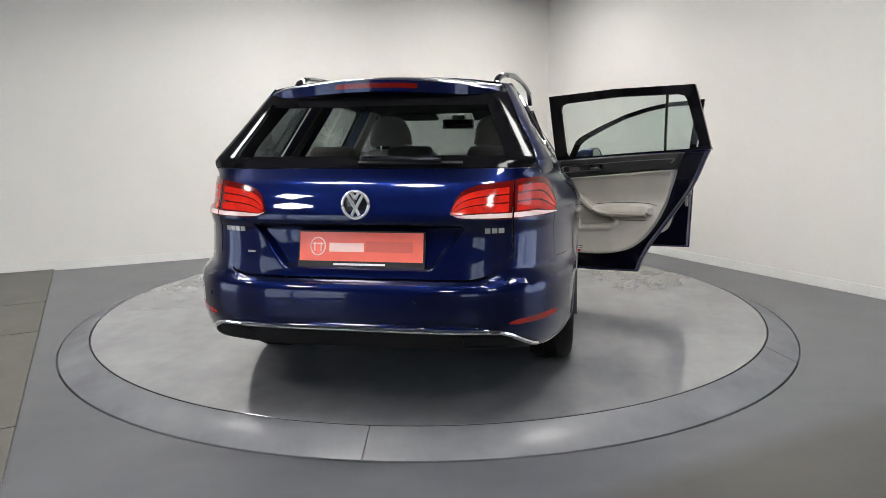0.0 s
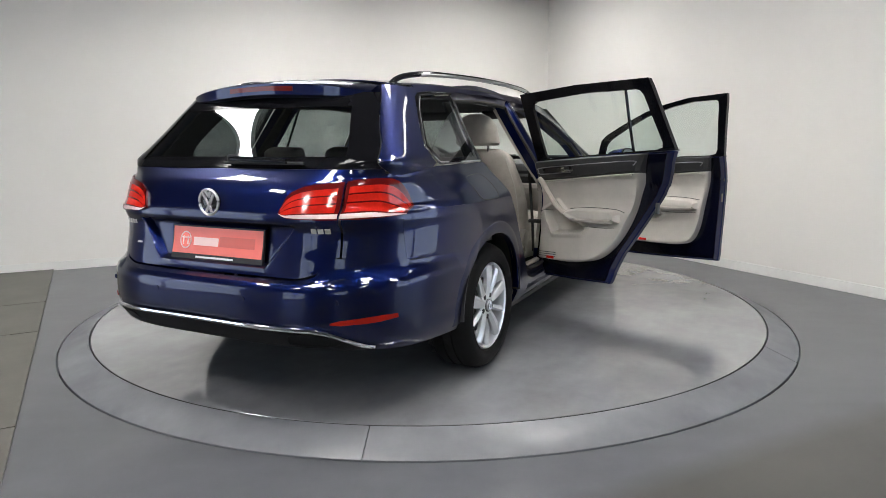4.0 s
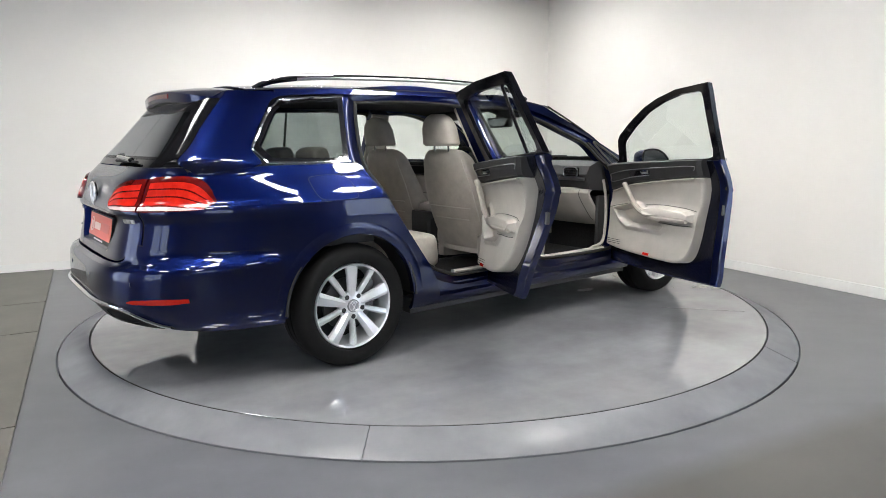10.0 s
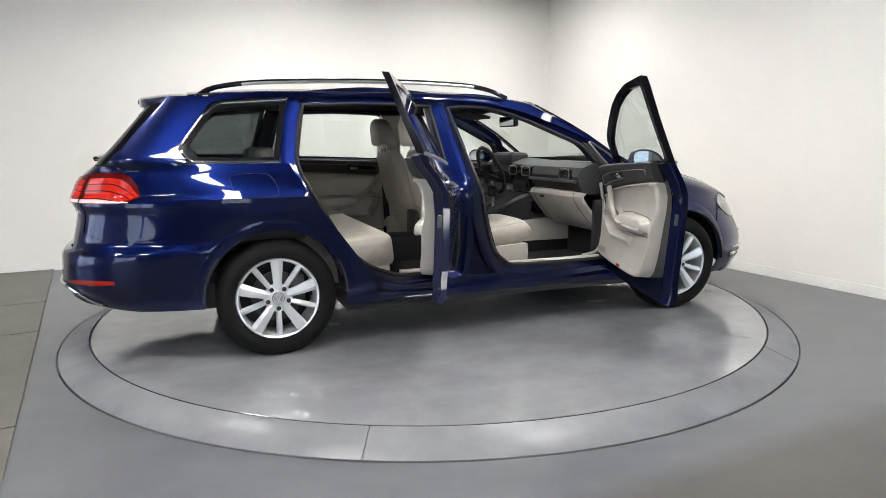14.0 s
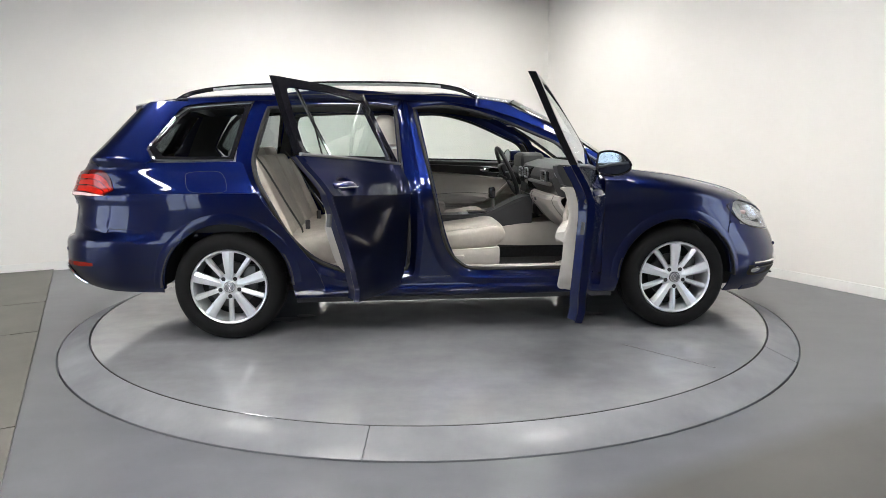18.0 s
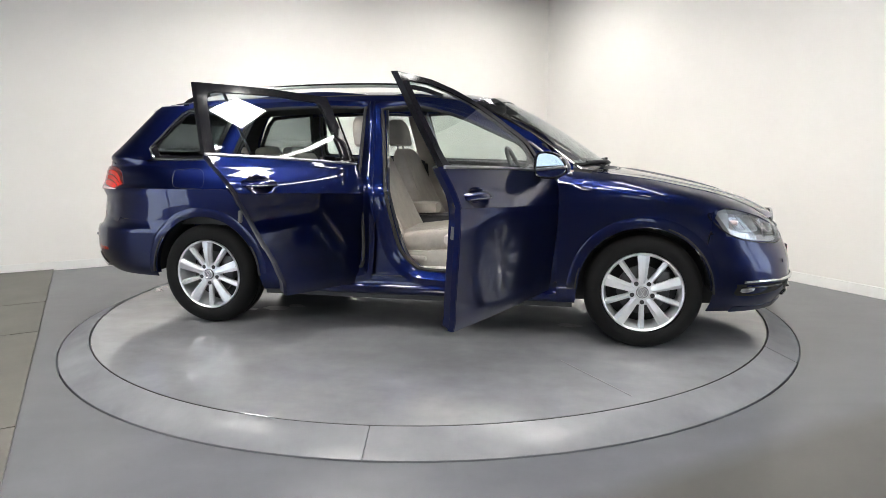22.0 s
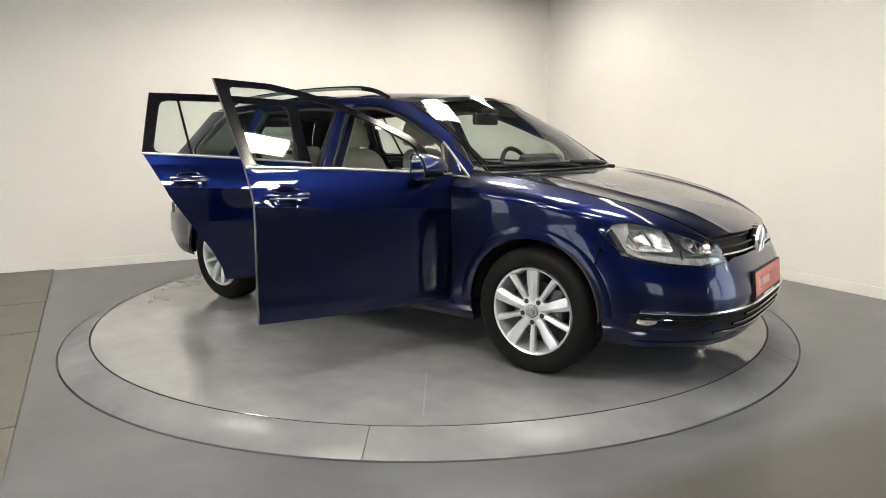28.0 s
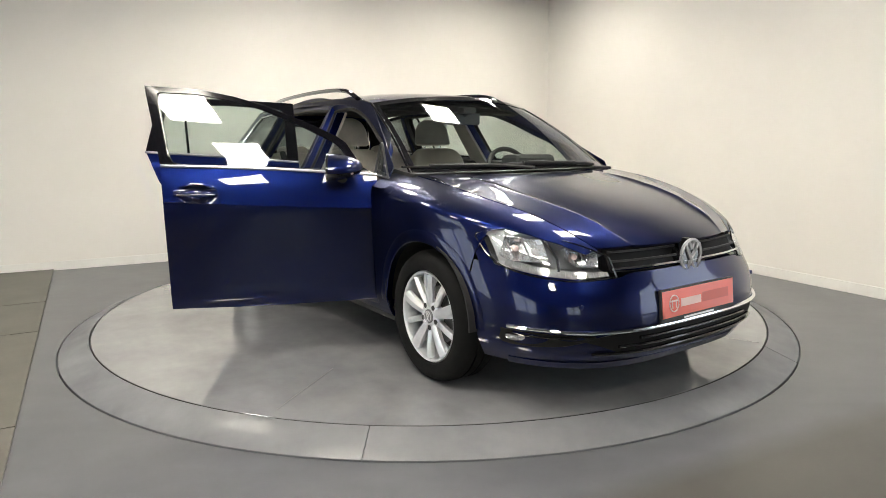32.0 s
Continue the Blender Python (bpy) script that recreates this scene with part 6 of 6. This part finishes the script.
    for s in (-1, 1):
        post = part("rear_pillar_trim", sheet(ruled([(-1.97, 1.03), (-1.90, 1.15), (-1.78, 1.33)], [(-1.73, 1.03), (-1.745, 1.12), (-1.58, 1.33)], 12, 4, lambda x, z: on_side(x, z, s, 0.06)), 0.01), LINING, car, "dark pillar trim")
        part("window_trim", sheet(ruled([(-1.27, 1.03), (-1.17, 1.33)], [(-1.16, 1.03), (-1.09, 1.33)], 10, 4, lambda x, z: on_side(x, z, s, 0.06)), 0.012), LINING, post)
        part("load_side", sheet(ruled([(-2.05, 0.62), (-1.15, 0.62)], [(-1.98, 1.0), (-1.27, 1.02)], 10, 6, lambda x, z: on_side(x, z, s, 0.09)), 0.01), DARK, car, "dark load space side trim")
    # dashboard: a lofted body across the car
    rings = []
    for e in np.linspace(-1, 1, 25):
        k = abs(e)
        y = 0.735 * e
        bow = 0.05 * k**3
        hump = 0.03 * math.exp(-((y - 0.37) / 0.2) ** 2)
        sec = [(1.08 - bow, 0.965), (0.86, 0.985 + hump * 0.4), (0.70, 0.985 + hump), (0.60 + bow * 0.3, 0.955 + hump), (0.565 + bow * 0.3, 0.90), (0.585 + bow * 0.3, 0.84), (0.62, 0.80), (0.66, 0.79), (0.95, 0.77)]
        rings.append([(x, y, z) for x, z in sec])
    dash = part("dashboard", loft(rings), DARK, car, "dark grey soft dashboard")
    part("dash_strip", tube([(0.566 + 0.02 * abs(y) ** 3, y, 0.868) for y in np.linspace(-0.72, 0.05, 20)], 0.012, 6), SATIN, dash, "thin metal trim strip")
    sec = along([(0.60, 0.805), (0.572, 0.785), (0.575, 0.745), (0.64, 0.66), (0.71, 0.585), (0.80, 0.53)], 16)
    for nm, y0, y1, lab in (("glovebox", -0.725, -0.135, "beige glovebox lid"), ("knee_panel", 0.135, 0.725, "beige knee panel")):
        g = [[(x + 0.05 * smooth(abs(y), 0.55, 0.73), y, z) for x, z in sec] for y in np.linspace(y0, y1, 24)]
        lid = part(nm, sheet(g, 0.02, (1.2, (y0 + y1) / 2, 0.8)), BEIGE_HARD, dash, lab)
        for ys in (y0 + 0.07 * (1 if y0 < 0 else 0.7), y1 - 0.06):
            part("lid_gap", tube([(x + 0.05 * smooth(abs(ys), 0.55, 0.73) - 0.0005, ys, z) for x, z in sec[1:-3]], 0.0022, 5), DARK, lid)
    part("glovebox_latch", block((0.014, 0.05, 0.018), (0.576, -0.30, 0.75), 0.004), DARK, dash)
    for y in (-0.62, -0.1, 0.1, 0.64):
        v = part("air_vent", block((0.025, 0.12, 0.062), (0.563, y, 0.915), 0.01), BLACK_GLOSS, dash, "air vent with a metal rim")
        part("vent_rim", tube([(0.548, y + 0.062 * math.copysign(abs(math.cos(a)) ** 0.5, math.cos(a)), 0.915 + 0.033 * math.copysign(abs(math.sin(a)) ** 0.5, math.sin(a))) for a in np.linspace(0, 2 * math.pi, 24, endpoint=False)], 0.004, 6, True), SATIN, v)
        for k in (-1, 0, 1):
            part("vent_slat", block((0.01, 0.1, 0.004), (0.55, y, 0.915 + 0.016 * k), 0), DARK, v)
    sec = along([(0.60, 0.955), (0.562, 0.93), (0.553, 0.86), (0.575, 0.77), (0.61, 0.69), (0.62, 0.62)], 16)
    part("media_console", sheet([[(x, y, z) for x, z in sec] for y in np.linspace(-0.135, 0.135, 8)], 0.05, (1.2, 0, 0.8)), BLACK_GLOSS, dash, "glossy black centre stack with screen")
    part("screen", block((0.006, 0.2, 0.11), (0.557, 0.0, 0.835), 0.002, 1, (0, 9, 0)), DARK, dash)
    part("stack_trim", tube([(0.578, y, 0.765) for y in np.linspace(-0.12, 0.12, 6)], 0.004, 6), SATIN, dash)
    for y in (-0.08, 0, 0.08):
        part("climate_knob", spun([(0.0, 0), (0.018, 0), (0.016, -0.02), (0.0, -0.022)], 16, "x", 1, (0.605, y, 0.705)), SATIN, dash)
    part("instrument_hood", block((0.18, 0.34, 0.12), (0.66, 0.37, 0.985), 0.05, 3), DARK, dash)
    rings = []
    for t in np.linspace(0, 1, 14):
        x = -0.27 + 0.86 * t
        top = 0.625 + 0.13 * smooth(t, 0.55, 1.0)
        w = 0.095 + 0.02 * t
        rings.append([(x, -w - 0.012, 0.40), (x, -w - 0.006, 0.55), (x, -w, top - 0.02), (x, -w + 0.02, top), (x, w - 0.02, top), (x, w, top - 0.02), (x, w + 0.006, 0.55), (x, w + 0.012, 0.40)])
    con = part("centre_console", loft(rings), BLACK, car, "dark centre console")
    for s in (-1, 1):
        g = [[(x, s * (0.128 + 0.012 * t), z0 + (z1 - z0) * t2) for t2 in (0, 0.5, 1)] for x, z0, z1, t in ((0.14, 0.44, 0.51, 0), (0.3, 0.42, 0.535, 0.3), (0.5, 0.41, 0.56, 0.6), (0.72, 0.41, 0.575, 1.0), (0.89, 0.41, 0.58, 1.3))]
        part("console_side", sheet(g, 0.012, (0.4, 0, 0.5)), BEIGE_HARD, con, "beige lower console panel")
    part("console_armrest", block((0.24, 0.16, 0.075), (-0.13, 0, 0.675), 0.03), BEIGE, con)
    part("console_back", block((0.06, 0.19, 0.2), (-0.27, 0, 0.56), 0.02), DARK, con)
    part("console_trim", block((0.3, 0.13, 0.006), (0.3, 0, 0.638), 0.002), BLACK_GLOSS, con)
    for y in (-0.035, 0.035):
        part("cup_ring", tube([(0.12 + 0.035 * math.cos(a), y + 0.03 * math.sin(a), 0.628) for a in np.linspace(0, 2 * math.pi, 20, endpoint=False)], 0.004, 6, True), SATIN, con)
    part("gear_lever", tube([(0.34, 0, 0.62), (0.33, 0, 0.74)], 0.012, 8), SATIN, con)
    part("gear_knob", block((0.05, 0.05, 0.08), (0.325, 0, 0.77), 0.02, 3), BLACK_GLOSS, con)
    # steering wheel, car driven from the left
    hub = Vector((0.475, 0.37, 0.90))
    tilt = Matrix.Translation(hub) @ pose(0, 0, 0, 0, 66, 0)
    ring = [tuple(tilt @ Vector((0.185 * math.cos(a), 0.185 * math.sin(a), 0.02))) for a in np.linspace(0, 2 * math.pi, 40, endpoint=False)]
    sw = part("steering_wheel", tube(ring, 0.016, 8, True), BLACK, car, "black leather steering wheel")
    bm = block((0.13, 0.16, 0.05), (0, 0, 0), 0.03, 3)
    bmesh.ops.transform(bm, matrix=tilt, verts=bm.verts)
    part("horn_pad", bm, BLACK, sw)
    for a in (90, 270, 0):
        c, s_ = math.cos(radians(a)), math.sin(radians(a))
        part("wheel_spoke", tube([tuple(tilt @ Vector((0.06 * c, 0.06 * s_, 0))), tuple(tilt @ Vector((0.18 * c, 0.18 * s_, 0.018)))], 0.014, 6, False, 0.5), SATIN, sw)
    part("steering_column", tube([tuple(hub), (0.7, 0.37, 0.80)], 0.045, 10), BLACK, sw)
    for s in (-1, 1):
        part("column_stalk", tube([tuple(tilt @ Vector((0.0, s * 0.05, -0.05))), tuple(tilt @ Vector((0.03, s * 0.2, -0.03)))], 0.008, 6), BLACK, sw)
    # inner mirror and sun visors
    im = part("inner_mirror", block((0.035, 0.25, 0.075), (0.46, 0, 1.268), 0.015, 3), BLACK, car, "black inner mirror")
    part("inner_mirror_glass", block((0.004, 0.225, 0.058), (0.441, 0, 1.268), 0.001, 1), MIRROR, im)
    part("mirror_stalk", tube([(0.475, 0, 1.285), (0.50, 0, 1.32)], 0.014, 8), BLACK, im)
    part("sensor_box", block((0.08, 0.1, 0.04), (0.50, 0, 1.318), 0.015), BLACK, im)
    for s in (-1, 1):
        part("sun_visor", block((0.17, 0.36, 0.02), (0.30, s * 0.32, 1.322), 0.008, 2, (0, 14, 0)), LINING, car, "folded grey sun visor")


def build_car():
    car = new("car")
    tagged(car, "dark blue estate car, beige interior, two doors wide open", "car")
    for s in (-1, 1):
        side_shell(car, s)
        for x in (REAR_X, FRONT_X):
            wheel(car, x, s)
    fd = door(car, -1, False, (-0.2891, -1.3468, 0.0774, 3.832, 0.7, 70.8))
    mirror(fd, -1)
    door(car, -1, True, (-1.026, -0.2494, 0.0555, 4.002, 2.161, 65.48))
    fd = door(car, 1, False)
    mirror(fd, 1)
    door(car, 1, True)
    build_tail(car)
    build_nose(car)
    build_top(car)
    build_cabin(car)
    return car


build_room()
table = build_turntable()
LAMPS = [(x, y, 0.46, 0.46, 25.1) for x, y in ((-1.15, -2.5), (-0.65, -3.1), (1.4, -1.62), (0.84, -0.83), (0.4, 0.5), (0.74, -2.9), (-2.4, -1.0), (-1.3, 0.3), (-2.4, -4.2),
                                            (-0.4, -5.4), (1.7, -4.7), (-3.3, -2.8), (1.0, 2.3), (-0.9, 1.15))]
build_lamps(LAMPS)
build_strip_lamps([(2.0, -0.68)], 0.14, 1.95)
car = build_car()


def motions():
    """The disc turns at an even pace and carries the car."""
    rows_disc, rows_car = [], []
    for k in range(33):
        turn = pose(0, 0, 0, 0, 0, 79.22 - 4.24 * k)
        rows_disc.append((float(k), turn))
        rows_car.append((float(k), turn @ pose(0.104, -0.122, 0.0)))
    walk(table, rows_disc)
    walk(car, rows_car)


motions()
